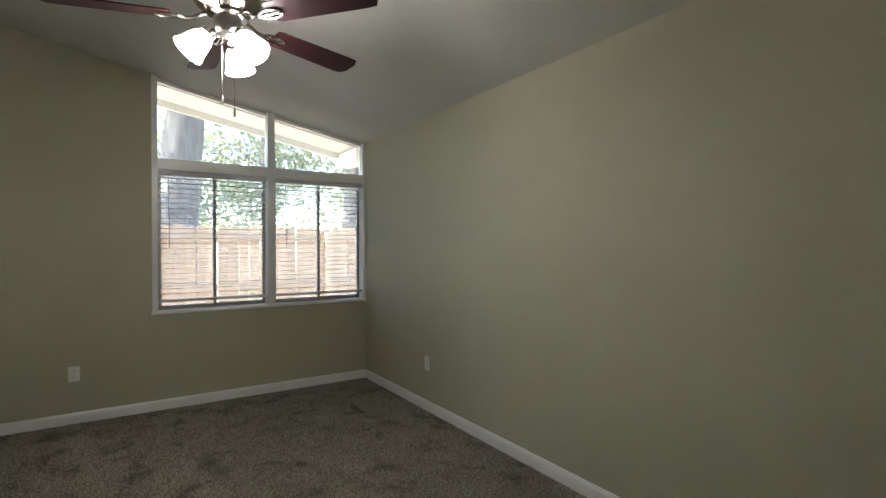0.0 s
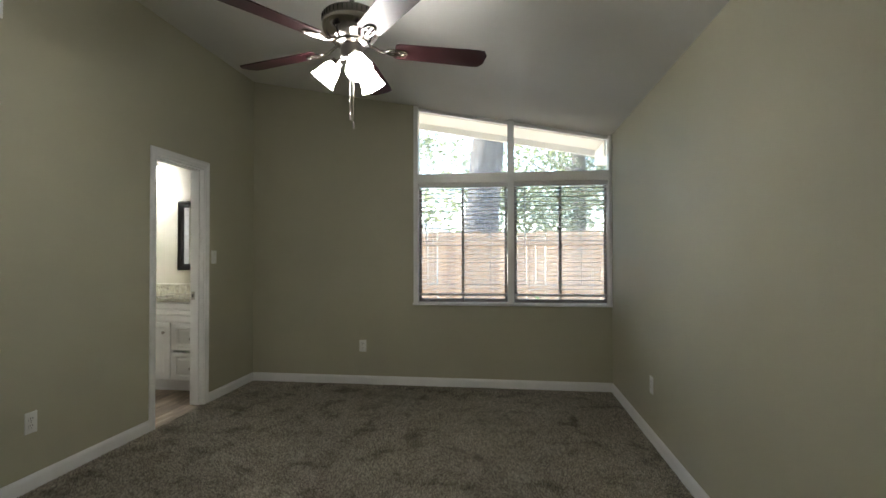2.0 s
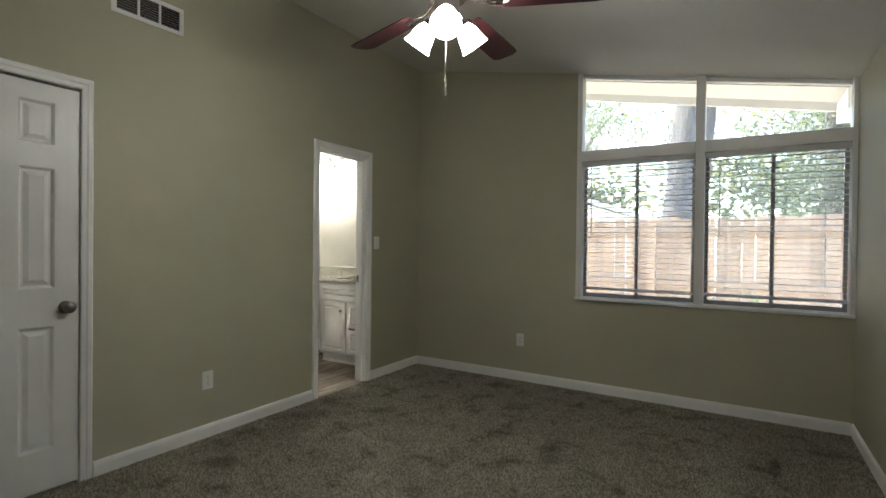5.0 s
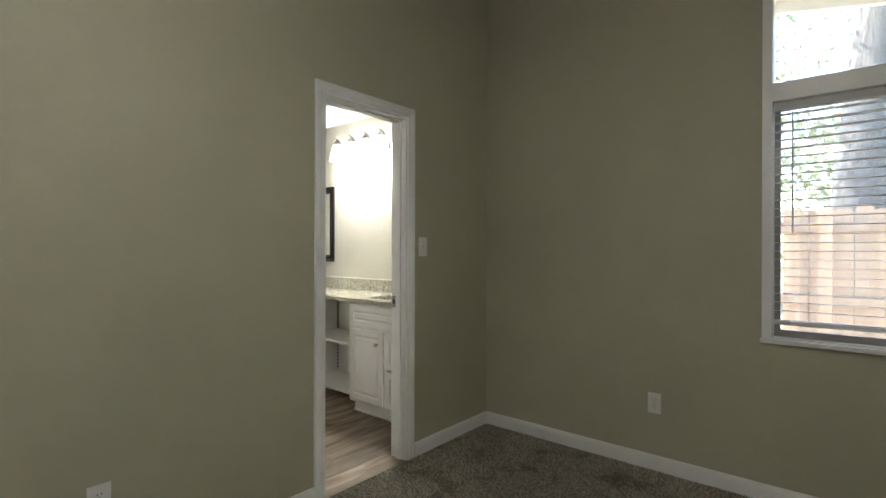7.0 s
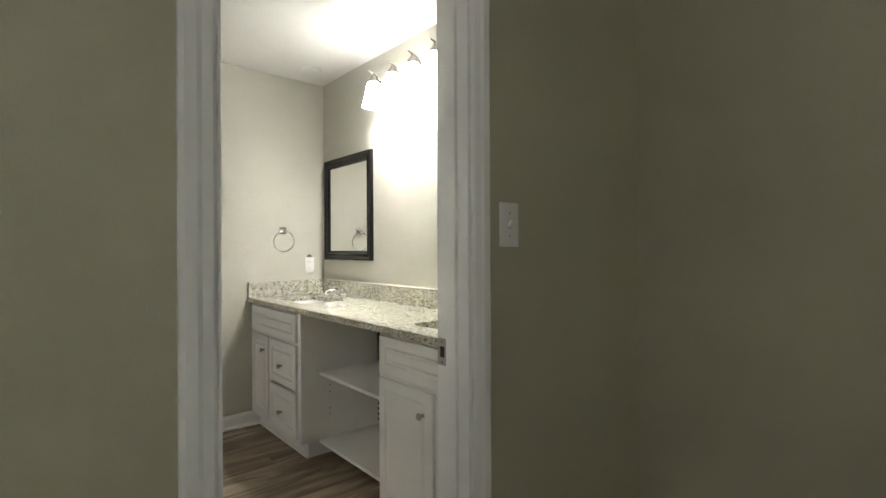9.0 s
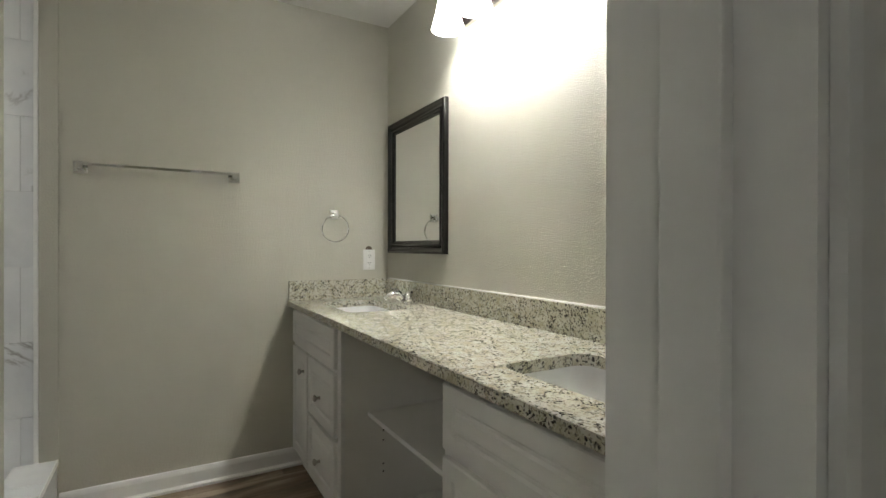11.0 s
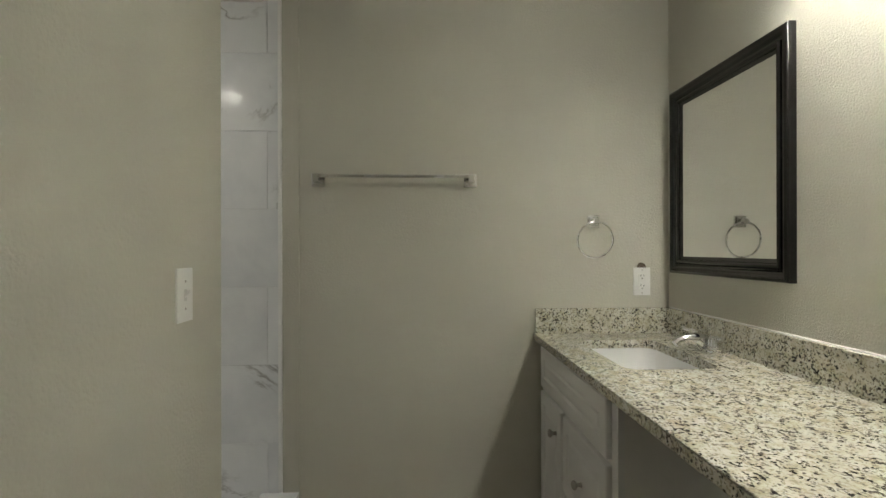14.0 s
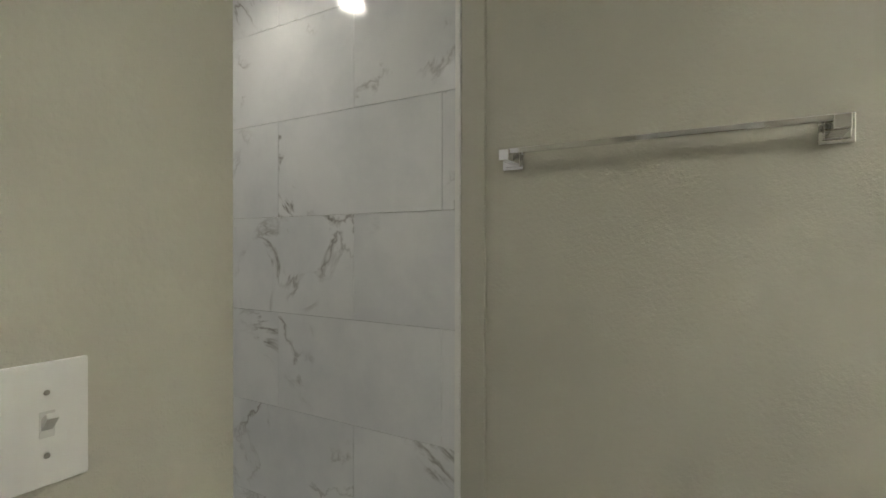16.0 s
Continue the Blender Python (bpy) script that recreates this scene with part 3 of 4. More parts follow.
for x0, x1 in ((WX0 + 0.042, 1.395), (1.458, XE - 0.028)):
    part("transom_rail", box(B(), x0, x1, Y0 - 0.006, Y1, 1.985, 2.076, 0.003), TRIM, window)
    part("transom_head", prism(B(), [(x0, roof(x0) - 0.030), (x1, roof(x1) - 0.030), (x1, roof(x1) - 0.002), (x0, roof(x0) - 0.002)], "y", YN + 0.045, Y1), TRIM, window)
    pane = part("transom_pane", prism(B(), [(x0 + 0.004, 2.070), (x1 - 0.004, 2.070), (x1 - 0.004, roof(x1) - 0.020), (x0 + 0.004, roof(x0) - 0.020)], "y", YN + 0.074, YN + 0.079), GLASS, window, "clear sloped glass pane")
    pane.visible_shadow = False
    xm = (x0 + x1) / 2
    for k, (a, b, yy) in enumerate(((x0 + 0.002, xm + 0.014, YN + 0.070), (xm - 0.014, x1 - 0.002, YN + 0.092))):
        bm = B()
        z0, z1, w = WZ0 + 0.024, 1.984, 0.026
        box(bm, a, a + w, yy, yy + 0.020, z0, z1)
        box(bm, b - w, b, yy, yy + 0.020, z0, z1)
        box(bm, a + w, b - w, yy, yy + 0.020, z0, z0 + w + 0.01)
        box(bm, a + w, b - w, yy, yy + 0.020, z1 - w, z1)
        sash = part("sash", bm, ALUMINIUM, window, "dark aluminium sliding sash")
        pane = part("pane", box(B(), a + w - 0.004, b - w + 0.004, yy + 0.008, yy + 0.013, z0 + w, z1 - w + 0.004), GLASS, sash, "clear glass pane")
        pane.visible_shadow = False
    part("sash_latch", box(B(), xm - 0.006, xm + 0.006, YN + 0.058, YN + 0.0695, 1.30, 1.35, 0.003), ALUMINIUM, window)


def blind(x0, x1, wand_x, tilt):
    b = thing("venetian_blind", "lowered white horizontal blind with open slats", "window blind", "window blinds", at=((x0 + x1) / 2, YN + 0.03, 1.98))
    yc = YN + 0.034
    part("head_rail", box(B(), x0, x1, YN + 0.010, YN + 0.058, 1.945, 1.983, 0.003), SLAT, b)
    n = 24
    me = None
    for i in range(n):
        z = 1.925 - i * 0.0423
        if me is None:
            bm = B()
            rows = []
            for k in range(5):
                u = (k / 4 - 0.5) * 0.048
                rows.append((u, 0.0012 * (1 - (2 * u / 0.048) ** 2)))
            up = [[bm.verts.new((x, yy, zz + 0.0008)) for x in (x0 + 0.004, x1 - 0.004)] for yy, zz in rows]
            dn = [[bm.verts.new((x, yy, zz - 0.0008)) for x in (x0 + 0.004, x1 - 0.004)] for yy, zz in rows]
            for k in range(4):
                bm.faces.new((up[k][0], up[k][1], up[k + 1][1], up[k + 1][0]))
                bm.faces.new((dn[k][0], dn[k + 1][0], dn[k + 1][1], dn[k][1]))
            bm.faces.new((up[0][0], dn[0][0], dn[0][1], up[0][1]))
            bm.faces.new((up[4][0], up[4][1], dn[4][1], dn[4][0]))
            for s in (0, 1):
                ring = [r[s] for r in up] + [r[s] for r in dn[::-1]]
                bm.faces.new(ring if s else ring[::-1])
            me = finish("slat", bm, SLAT)
        ob = new("slat", me)
        ob.parent = b
        ob.location = (0, yc, z)
        ob.rotation_euler = (radians(tilt + random.uniform(-1.2, 1.2)), radians(random.uniform(-0.06, 0.06)), 0)
        ob.matrix_parent_inverse = Matrix.Translation(-b.location)
    part("bottom_bar", box(B(), x0 + 0.003, x1 - 0.003, yc - 0.026, yc + 0.026, 0.884, 0.906, 0.005), SLAT, b)
    for x in (x0 + 0.14, x1 - 0.14):
        bm = B()
        for dy in (-0.0255, 0.0255):
            tube(bm, [(x, yc + dy, 1.945), (x, yc + dy, 0.905)], 0.0008, 5)
        part("ladder_cord", bm, CORD, b)
    part("tilt_wand", tube(B(), [(wand_x, YN + 0.002, 1.93), (wand_x + 0.002, YN + 0.001, 1.34)], 0.0042, 8), SLAT, b, "clear tilt wand", True)
    return b


blind(0.524, 1.391, 0.60, -2.0)
blind(1.462, 2.334, 1.56, -2.0)


# ---- ceiling fan ----
FX, FY = 0.650, 2.095
fan = thing("ceiling_fan", "nickel ceiling fan with five rosewood blades and three lit shades", "ceiling fan", at=(FX, FY, roof(FX)))
C = Matrix.Translation((FX, FY, 0))
zc = roof(FX)
part("canopy", lathe(B(), [(0.0, zc + 0.03), (0.070, zc + 0.03), (0.072, zc - 0.02), (0.062, zc - 0.05), (0.030, zc - 0.072), (0.018, zc - 0.078)], 32, C), POLISHED_NICKEL, fan, "", True)
part("downrod", lathe(B(), [(0.0127, zc - 0.05), (0.0127, 2.44)], 16, C), BRONZE, fan, "slim dark downrod", True)
motor = part("motor_housing", lathe(B(), [(0.020, 2.452), (0.030, 2.444), (0.070, 2.438), (0.118, 2.428), (0.132, 2.420), (0.136, 2.412), (0.136, 2.380), (0.140, 2.374), (0.140, 2.362), (0.134, 2.340), (0.118, 2.316), (0.096, 2.300), (0.082, 2.294), (0.080, 2.280), (0.064, 2.272), (0.0, 2.272)], 48, C), POLISHED_NICKEL, fan, "brushed nickel motor housing", True)
part("vent_band", lathe(B(), [(0.1365, 2.416), (0.1385, 2.412), (0.1385, 2.384), (0.1365, 2.380)], 48, C, False), BRONZE, fan, "dark ribbed vent band", True)
for i in range(40):
    a = i * math.tau / 40
    part("vent_slot", box(B(), -0.0012, 0.0012, -0.003, 0.003, -0.012, 0.012), SLOT, motor).matrix_basis = Matrix.Translation((FX + 0.1388 * math.cos(a), FY + 0.1388 * math.sin(a), 2.398)) @ Matrix.Rotation(a + math.pi / 2, 4, "Z")
part("switch_housing", lathe(B(), [(0.0, 2.276), (0.050, 2.275), (0.054, 2.262), (0.053, 2.222), (0.046, 2.208), (0.030, 2.200), (0.0, 2.200)], 36, C), BRONZE, fan, "", True)
for k in range(5):
    a = radians(20 + 72 * k)
    turn = Matrix.Translation((FX, FY, 2.268)) @ Matrix.Rotation(a, 4, "Z")
    tilt = turn @ Matrix.Rotation(radians(-11), 4, "X")
    # blade: rounded inner end, clipped outer corners
    outline = [(0.205, -0.050), (0.225, -0.058), (0.600, -0.069), (0.642, -0.066), (0.662, -0.034), (0.662, 0.034), (0.642, 0.066), (0.600, 0.069), (0.225, 0.058), (0.205, 0.050)]
    bm = prism(B(), outline, "z", -0.003, 0.003)
    bm.transform(tilt)
    part("blade", bm, BLADE, fan)
    # iron: forked arm with an open oval
    bm = B()
    tube(bm, [(0.070, 0, 0.020), (0.100, 0, 0.012), (0.130, 0, -0.006), (0.165, 0, -0.010)], 0.007, 8)
    oval = [(0.213 + 0.050 * math.cos(q * math.tau / 20), 0.024 * math.sin(q * math.tau / 20), -0.008) for q in range(20)]
    tube(bm, oval, 0.0052, 8, closed=True)
    tube(bm, [(0.165, 0, -0.010), (0.262, 0, -0.008)], 0.0045, 8)
    for sx, sy in ((0.228, 0.014), (0.228, -0.014), (0.254, 0)):
        lathe(bm, [(0.0055, -0.013), (0.0055, -0.004)], 10, Matrix.Translation((sx, sy, 0)))
    bm.transform(tilt)
    part("blade_iron", bm, POLISHED_NICKEL, fan, "bright nickel blade iron", True)
for k in range(3):
    a = radians(181 + 120 * k)
    out = Matrix.Translation((FX, FY, 2.205)) @ Matrix.Rotation(a, 4, "Z")
    bm = tube(B(), [(0.030, 0, 0.012), (0.052, 0, 0.012), (0.070, 0, 0.002), (0.080, 0, -0.012)], 0.008, 10)
    bm.transform(out)
    part("lamp_arm", bm, POLISHED_NICKEL, fan, "", True)
    # bell shade leaning outwards
    lean = out @ Matrix.Translation((0.070, 0, -0.002)) @ Matrix.Rotation(radians(-40), 4, "Y") @ Matrix.Scale(0.92, 4)
    bm = lathe(B(), [(0.030, 0.002), (0.031, -0.020), (0.024, -0.024)], 24, lean, False)
    part("lamp_collar", bm, POLISHED_NICKEL, fan, "", True)
    prof = [(0.024, -0.014), (0.032, -0.024), (0.044, -0.045), (0.051, -0.070), (0.056, -0.098), (0.064, -0.122), (0.068, -0.130), (0.066, -0.131), (0.053, -0.098), (0.048, -0.070), (0.040, -0.045), (0.0, -0.032)]
    shade = part("shade", lathe(B(), prof, 32, lean, False), FAN_SHADE, fan, "lit frosted white bell shade", True)
    part("bulb", lathe(B(), [(0.0, -0.034), (0.012, -0.040), (0.022, -0.062), (0.028, -0.085), (0.024, -0.104), (0.012, -0.114), (0.0, -0.116)], 20, lean, False), FAN_BULB, shade, "glowing bulb", True)
for dx, dy, z0, tip in ((-0.018, 0.030, 1.930, 0.006), (0.018, -0.030, 1.870, 0.006)):
    bm = B()
    z = 2.203
    while z > z0 + 0.034:
        bmesh.ops.create_icosphere(bm, subdivisions=1, radius=0.0026, matrix=Matrix.Translation((FX + dx, FY + dy, z)))
        z -= 0.0075
    tube(bm, [(FX + dx, FY + dy, 2.21), (FX + dx, FY + dy, z0 + 0.03)], 0.0009, 5)
    chain = part("pull_chain", bm, POLISHED_NICKEL, fan, "beaded pull chain", True)
    part("fob", lathe(B(), [(0.0022, z0 + 0.034), (0.0048, z0 + 0.028), (0.0055, z0 + 0.006), (0.003, z0), (0, z0)], 12, Matrix.Translation((FX + dx, FY + dy, 0))), NICKEL, chain, "", True)

# ---- wall vent ----
vent = thing("wall_vent", "white steel return-air grille with dark louvres", "air vent", at=(XW, 1.847, 2.58))
bm = B()
vy0, vy1, vz0, vz1 = 1.648, 2.046, 2.500, 2.662
box(bm, XW, XW + 0.008, vy0, vy1, vz0, vz0 + 0.024, 0.002)
box(bm, XW, XW + 0.008, vy0, vy1, vz1 - 0.024, vz1, 0.002)
for a, b in ((vy0, vy0 + 0.026), (vy0 + 0.134, vy0 + 0.146), (vy0 + 0.252, vy0 + 0.264), (vy1 - 0.026, vy1)):
    box(bm, XW, XW + 0.008, a, b, vz0 + 0.022, vz1 - 0.022)
part("frame", bm, TRIM, vent)
part("backing", box(B(), XW + 0.0005, XW + 0.0015, vy0 + 0.02, vy1 - 0.02, vz0 + 0.02, vz1 - 0.02), BASIN_DARK, vent, "dark duct opening")
for i in range(8):
    z = vz0 + 0.031 + i * 0.0143
    part("louvre", prism(B(), [(XW + 0.0018, z), (XW + 0.0068, z - 0.0035), (XW + 0.0072, z - 0.0022), (XW + 0.0020, z + 0.0014)], "y", vy0 + 0.024, vy1 - 0.024), BRONZE, vent)


# ---- outlets and switches ----
def plate(name, label, category, m, kind, w=0.072, h=0.116):
    """A wall plate in its own axes: face towards +z, up along +y; m lays it on the wall."""
    t = tagged(new(name), label, category, "wall plates")
    bm = box(B(), -w / 2, w / 2, -h / 2, h / 2, 0, 0.0055, 0.0022)
    part("plate", bm, PLASTIC, t, "", True)
    if kind == "switch":
        bm = prism(B(), [(-0.006, 0.0055), (0.006, 0.0055), (0.013, 0.017), (0.008, 0.019)], "x", -0.0048, 0.0048)
        part("toggle", bm, PLASTIC, t)
        part("slot", box(B(), -0.0062, 0.0062, -0.0125, 0.0125, 0.0054, 0.0060), CORD, t)
        ys = (-0.030, 0.030)
    elif kind == "duplex":
        for s in (-1, 1):
            yc = s * 0.0195
            face = part("socket", lathe(B(), [(0.0, 0.0076), (0.0160, 0.0074), (0.0168, 0.0055)], 24, Matrix.Translation((0, yc, 0)), False), PLASTIC, t, "", True)
            for dx, hh in ((-0.0063, 0.0085), (0.0063, 0.0070)):
                part("slot", box(B(), dx - 0.0013, dx + 0.0013, yc + 0.0015, yc + 0.0015 + hh, 0.0074, 0.0080), SLOT, face)
            part("slot", lathe(B(), [(0.0026, 0.0074), (0.0026, 0.0080), (0, 0.0080)], 12, Matrix.Translation((0, yc - 0.0075, 0))), SLOT, face)
        ys = (0.0,)
    else:
        part("face", box(B(), -0.0165, 0.0165, -0.0335, 0.0335, 0.005, 0.0078, 0.001), PLASTIC, t)
        for s in (-1, 1):
            yc = s * 0.021
            for dx, hh in ((-0.0063, 0.0085), (0.0063, 0.0070)):
                part("slot", box(B(), dx - 0.0013, dx + 0.0013, yc, yc + hh, 0.0077, 0.0082), SLOT, t)
            part("slot", lathe(B(), [(0.0026, 0.0077), (0.0026, 0.0082), (0, 0.0082)], 12, Matrix.Translation((0, yc - 0.0075, 0))), SLOT, t)
        for s in (-1, 1):
            part("test_button", box(B(), -0.009, 0.009, s * 0.0042 - 0.0026, s * 0.0042 + 0.0026, 0.0077, 0.0088, 0.0005), PLASTIC, t)
        ys = (-0.048, 0.048)
    for y in ys:
        part("screw", lathe(B(), [(0.0028, 0.0054), (0.0024, 0.0066), (0, 0.0068)], 10, Matrix.Translation((0, y, 0))), NICKEL, t)
    t.matrix_world = m
    return t


ON_W = Euler((radians(90), 0, radians(90))).to_matrix().to_4x4()     # faces +x
ON_N = Euler((radians(90), 0, 0)).to_matrix().to_4x4()               # faces -y
ON_E = Euler((radians(90), 0, radians(-90))).to_matrix().to_4x4()    # faces -x
ON_S = Euler((radians(90), 0, radians(180))).to_matrix().to_4x4()    # faces +y
plate("wall_outlet", "white duplex outlet on the greige wall", "outlet", Matrix.Translation((XW, 2.222, 0.368)) @ ON_W, "duplex")
plate("wall_outlet", "white duplex outlet below the window wall", "outlet", Matrix.Translation((-0.037, YN, 0.380)) @ ON_N, "duplex")
plate("wall_outlet", "white duplex outlet on the plain long wall", "outlet", Matrix.Translation((XE, 3.362, 0.388)) @ ON_E, "duplex")
plate("light_switch", "white toggle switch beside the bathroom doorway", "light switch", Matrix.Translation((XW, 3.900, 1.266)) @ ON_W, "switch")
plate("light_switch", "white toggle switch inside the bathroom", "light switch", Matrix.Translation((-2.830, YP, 1.124)) @ ON_S, "switch", 0.070, 0.118)
plate("ground_fault_outlet", "white outlet with test buttons above the counter", "outlet", Matrix.Translation((XB, 4.537, 1.087)) @ ON_W, "gfci")
hole = thing("wall_hole", "ragged dark plaster cut-out above the outlet", "wall damage", at=(XB, 4.536, 1.148))
bm = B()
ring = [bm.verts.new((XB + 0.0012, 4.536 + (0.0195 + random.uniform(-0.0015, 0.0015)) * math.cos(i * math.tau / 26), 1.146 + (0.0205 + random.uniform(-0.002, 0.001)) * math.sin(i * math.tau / 26))) for i in range(26)]
inner = [bm.verts.new((XB + 0.0004, 4.536 + 0.014 * math.cos(i * math.tau / 26), 1.146 + 0.014 * math.sin(i * math.tau / 26))) for i in range(26)]
for i in range(26):
    bm.faces.new((ring[i], ring[(i + 1) % 26], inner[(i + 1) % 26], inner[i]))
bm.faces.new(inner)
part("cut_edge", bm, HOLE, hole)

# ---- towel bar and ring ----
bar = thing("towel_bar", "polished chrome square towel bar on the wall", "towel bar", at=(XB, 3.506, 1.505))
for y in (3.196, 3.816):
    bm = box(B(), XB, XB + 0.009, y - 0.027, y + 0.027, 1.478, 1.532, 0.002)
    box(bm, XB + 0.009, XB + 0.016, y - 0.020, y + 0.020, 1.485, 1.525, 0.002)
    box(bm, XB + 0.015, XB + 0.066, y - 0.013, y + 0.013, 1.494, 1.520, 0.002)
    part("bracket", bm, CHROME, bar)
part("rail", box(B(), XB + 0.046, XB + 0.062, 3.206, 3.806, 1.509, 1.521, 0.0012), CHROME, bar)
ring = thing("towel_ring", "polished chrome towel ring hanging from a square mount", "towel ring", at=(XB, 4.330, 1.34))
bm = box(B(), XB, XB + 0.009, 4.305, 4.355, 1.313, 1.363, 0.002)
box(bm, XB + 0.009, XB + 0.016, 4.312, 4.348, 1.320, 1.356, 0.002)
box(bm, XB + 0.015, XB + 0.046, 4.318, 4.342, 1.326, 1.348, 0.002)
part("mount", bm, CHROME, ring)
tilt = Matrix.Translation((XB + 0.036, 4.330, 1.334)) @ Matrix.Rotation(radians(7), 4, "Y")
pts = [tilt @ Vector((0, 0.074 * math.sin(a), -0.074 + 0.074 * math.cos(a))) for a in (i * math.tau / 48 for i in range(48))]
part("hoop", tube(B(), pts, 0.0042, 10, closed=True), CHROME, ring, "", True)


# ---- vanity ----
YF, ZU, ZT = 4.120, 0.843, 0.875               # cabinet face, underside and top of the stone


def raised_front(name, x0, x1, z0, z1, parent, label=""):
    """A routed door or drawer front on the cabinet face."""
    bm = B()
    f = YF - 0.019
    loops = []
    for inset, dep in ((0.0, 0.019), (0.0, 0.003), (0.003, 0.0), (0.044, 0.0), (0.050, 0.006), (0.058, 0.006), (0.072, 0.0015)):
        s = min(inset, (x1 - x0) * 0.42, (z1 - z0) * 0.40)
        loops.append([bm.verts.new((x, f + dep, z)) for x, z in ((x0 + s, z0 + s), (x1 - s, z0 + s), (x1 - s, z1 - s), (x0 + s, z1 - s))])
    for a, b in zip(loops, loops[1:]):
        for i in range(4):
            j = (i + 1) % 4
            bm.faces.new((a[i], a[j], b[j], b[i]))
    bm.faces.new(loops[-1])
    bm.faces.new(loops[0][::-1])
    return part(name, bm, CABINET, parent, label)


def cab_knob(x, z, parent):
    m = pose(x, YF - 0.019, z, 90)
    return part("handle", lathe(B(), [(0.008, 0), (0.006, 0.006), (0.006, 0.013), (0.011, 0.017), (0.0145, 0.021), (0.0145, 0.025), (0.010, 0.029), (0, 0.030)], 20, m), NICKEL, parent, "round satin nickel knob", True)


def vanity_cabinet(x0, x1, door, drawers, false_front):
    c = thing("vanity_cabinet", "white raised-panel vanity cabinet with door and two drawers", "bathroom cabinet", "vanity cabinets", at=((x0 + x1) / 2, 4.38, 0))
    part("side_panel", box(B(), x0 + 0.001, x0 + 0.017, YF + 0.0165, YV - 0.001, 0.088, ZU), CABINET_SIDE, c)
    part("side_panel", box(B(), x1 - 0.017, x1 - 0.001, YF + 0.0165, YV - 0.001, 0.088, ZU), CABINET_SIDE, c)
    part("bottom_panel", box(B(), x0 + 0.0175, x1 - 0.0175, YF + 0.0165, YV - 0.009, 0.0885, 0.104), CABINET_SIDE, c)
    part("back_panel", box(B(), x0 + 0.016, x1 - 0.016, YV - 0.008, YV - 0.002, 0.104, ZU), CABINET_SIDE, c)
    bm = B()
    for a, b in ((x0, x0 + 0.04), (door[1] - 0.01, drawers[0] + 0.01), (x1 - 0.04, x1)):
        box(bm, a, b, YF - 0.002, YF + 0.016, 0.086, ZU)
    for z0, z1 in ((0.086, 0.115), (0.640, 0.668), (0.815, ZU)):
        box(bm, x0 + 0.04, x1 - 0.04, YF - 0.0015, YF + 0.015, z0, z1)
    part("face_frame", bm, CABINET, c)
    part("toe_board", box(B(), x0 + 0.006, x1 - 0.004, YF + 0.045, YF + 0.061, 0.0, 0.088), CABINET, c)
    part("toe_moulding", box(B(), x0 + 0.004, x1 - 0.002, YF + 0.034, YF + 0.045, -0.004, 0.016, 0.003), CABINET, c)
    part("toe_side", box(B(), x0 + 0.004, x0 + 0.018, YF + 0.061, YV - 0.01, 0.0, 0.088), CABINET, c)
    part("toe_side", box(B(), x1 - 0.018, x1 - 0.004, YF + 0.061, YV - 0.01, 0.0, 0.088), CABINET, c)
    raised_front("false_front", false_front[0], false_front[1], 0.664, 0.826, c)
    d = raised_front("door", door[0], door[1], 0.108, 0.645, c)
    cab_knob(door[1] - 0.055, 0.555, d)
    xd = (drawers[0] + drawers[1]) / 2
    for z0, z1 in ((0.386, 0.645), (0.108, 0.368)):
        d = raised_front("drawer_front", drawers[0], drawers[1], z0, z1, c)
        cab_knob(xd, (z0 + z1) / 2 - 0.015, d)
    return c


vanity_cabinet(XB + 0.004, -2.970, (-3.712, -3.430), (-3.405, -3.010), (-3.712, -3.010))
vanity_cabinet(-2.150, XP - 0.008, (-2.136, -1.768), (-1.744, -1.345), (-2.136, -1.345))

for name, z in (("open_shelf", 0.470), ("open_shelf", 0.072)):
    sh = thing(name, "white laminate shelf between the vanity cabinets", "shelf", "vanity shelves", at=(-2.56, 4.44, z))
    part("board", box(B(), -2.969, -2.151, 4.236, YV - 0.010, z, z + 0.017, 0.001), CABINET_SIDE, sh)
    part("edge_band", box(B(), -2.969, -2.151, 4.232, 4.236, z, z + 0.017), CABINET, sh)
bm = box(B(), -2.969, -2.151, YV - 0.009, YV - 0.001, 0.06, ZU)
back = setting("trim_vanity_back", bm, CABINET_SIDE, "white laminate back panel of the open bay", "back panel")
# dark strip and dashes that stand in for the dark gap beside the cabinet
strip = thing("corner_gap_strip", "dark strip and dashes added for the gap in the bay corner", "shelf track", at=(-2.962, YV - 0.016, 0.46))
part("gap_strip", box(B(), -2.968, -2.959, YV - 0.022, YV - 0.0095, 0.492, 0.838), BRONZE, strip, "dark strip standing in for the corner gap")
for i in range(11):
    part("slot", box(B(), -2.9685, -2.9615, YV - 0.020, YV - 0.0095, 0.112 + i * 0.033, 0.128 + i * 0.033), SLOT, strip)
for z in (0.230, 0.262, 0.36, 0.40):
    pin = thing("shelf_pin_hole", "small dark shelf pin hole in the cabinet side", "pin hole", "shelf pin holes", at=(-2.97, 4.30, z))
    part("hole", lathe(B(), [(0.004, 0), (0.004, 0.0008), (0, 0.0008)], 10, pose(-2.9698, 4.30, z, 0, 90)), SLOT, pin)

# stone top with two cut-outs
SINKS = ((-3.565, -3.115), (-2.045, -1.470))
SY0, SY1, SR = 4.205, 4.492, 0.045


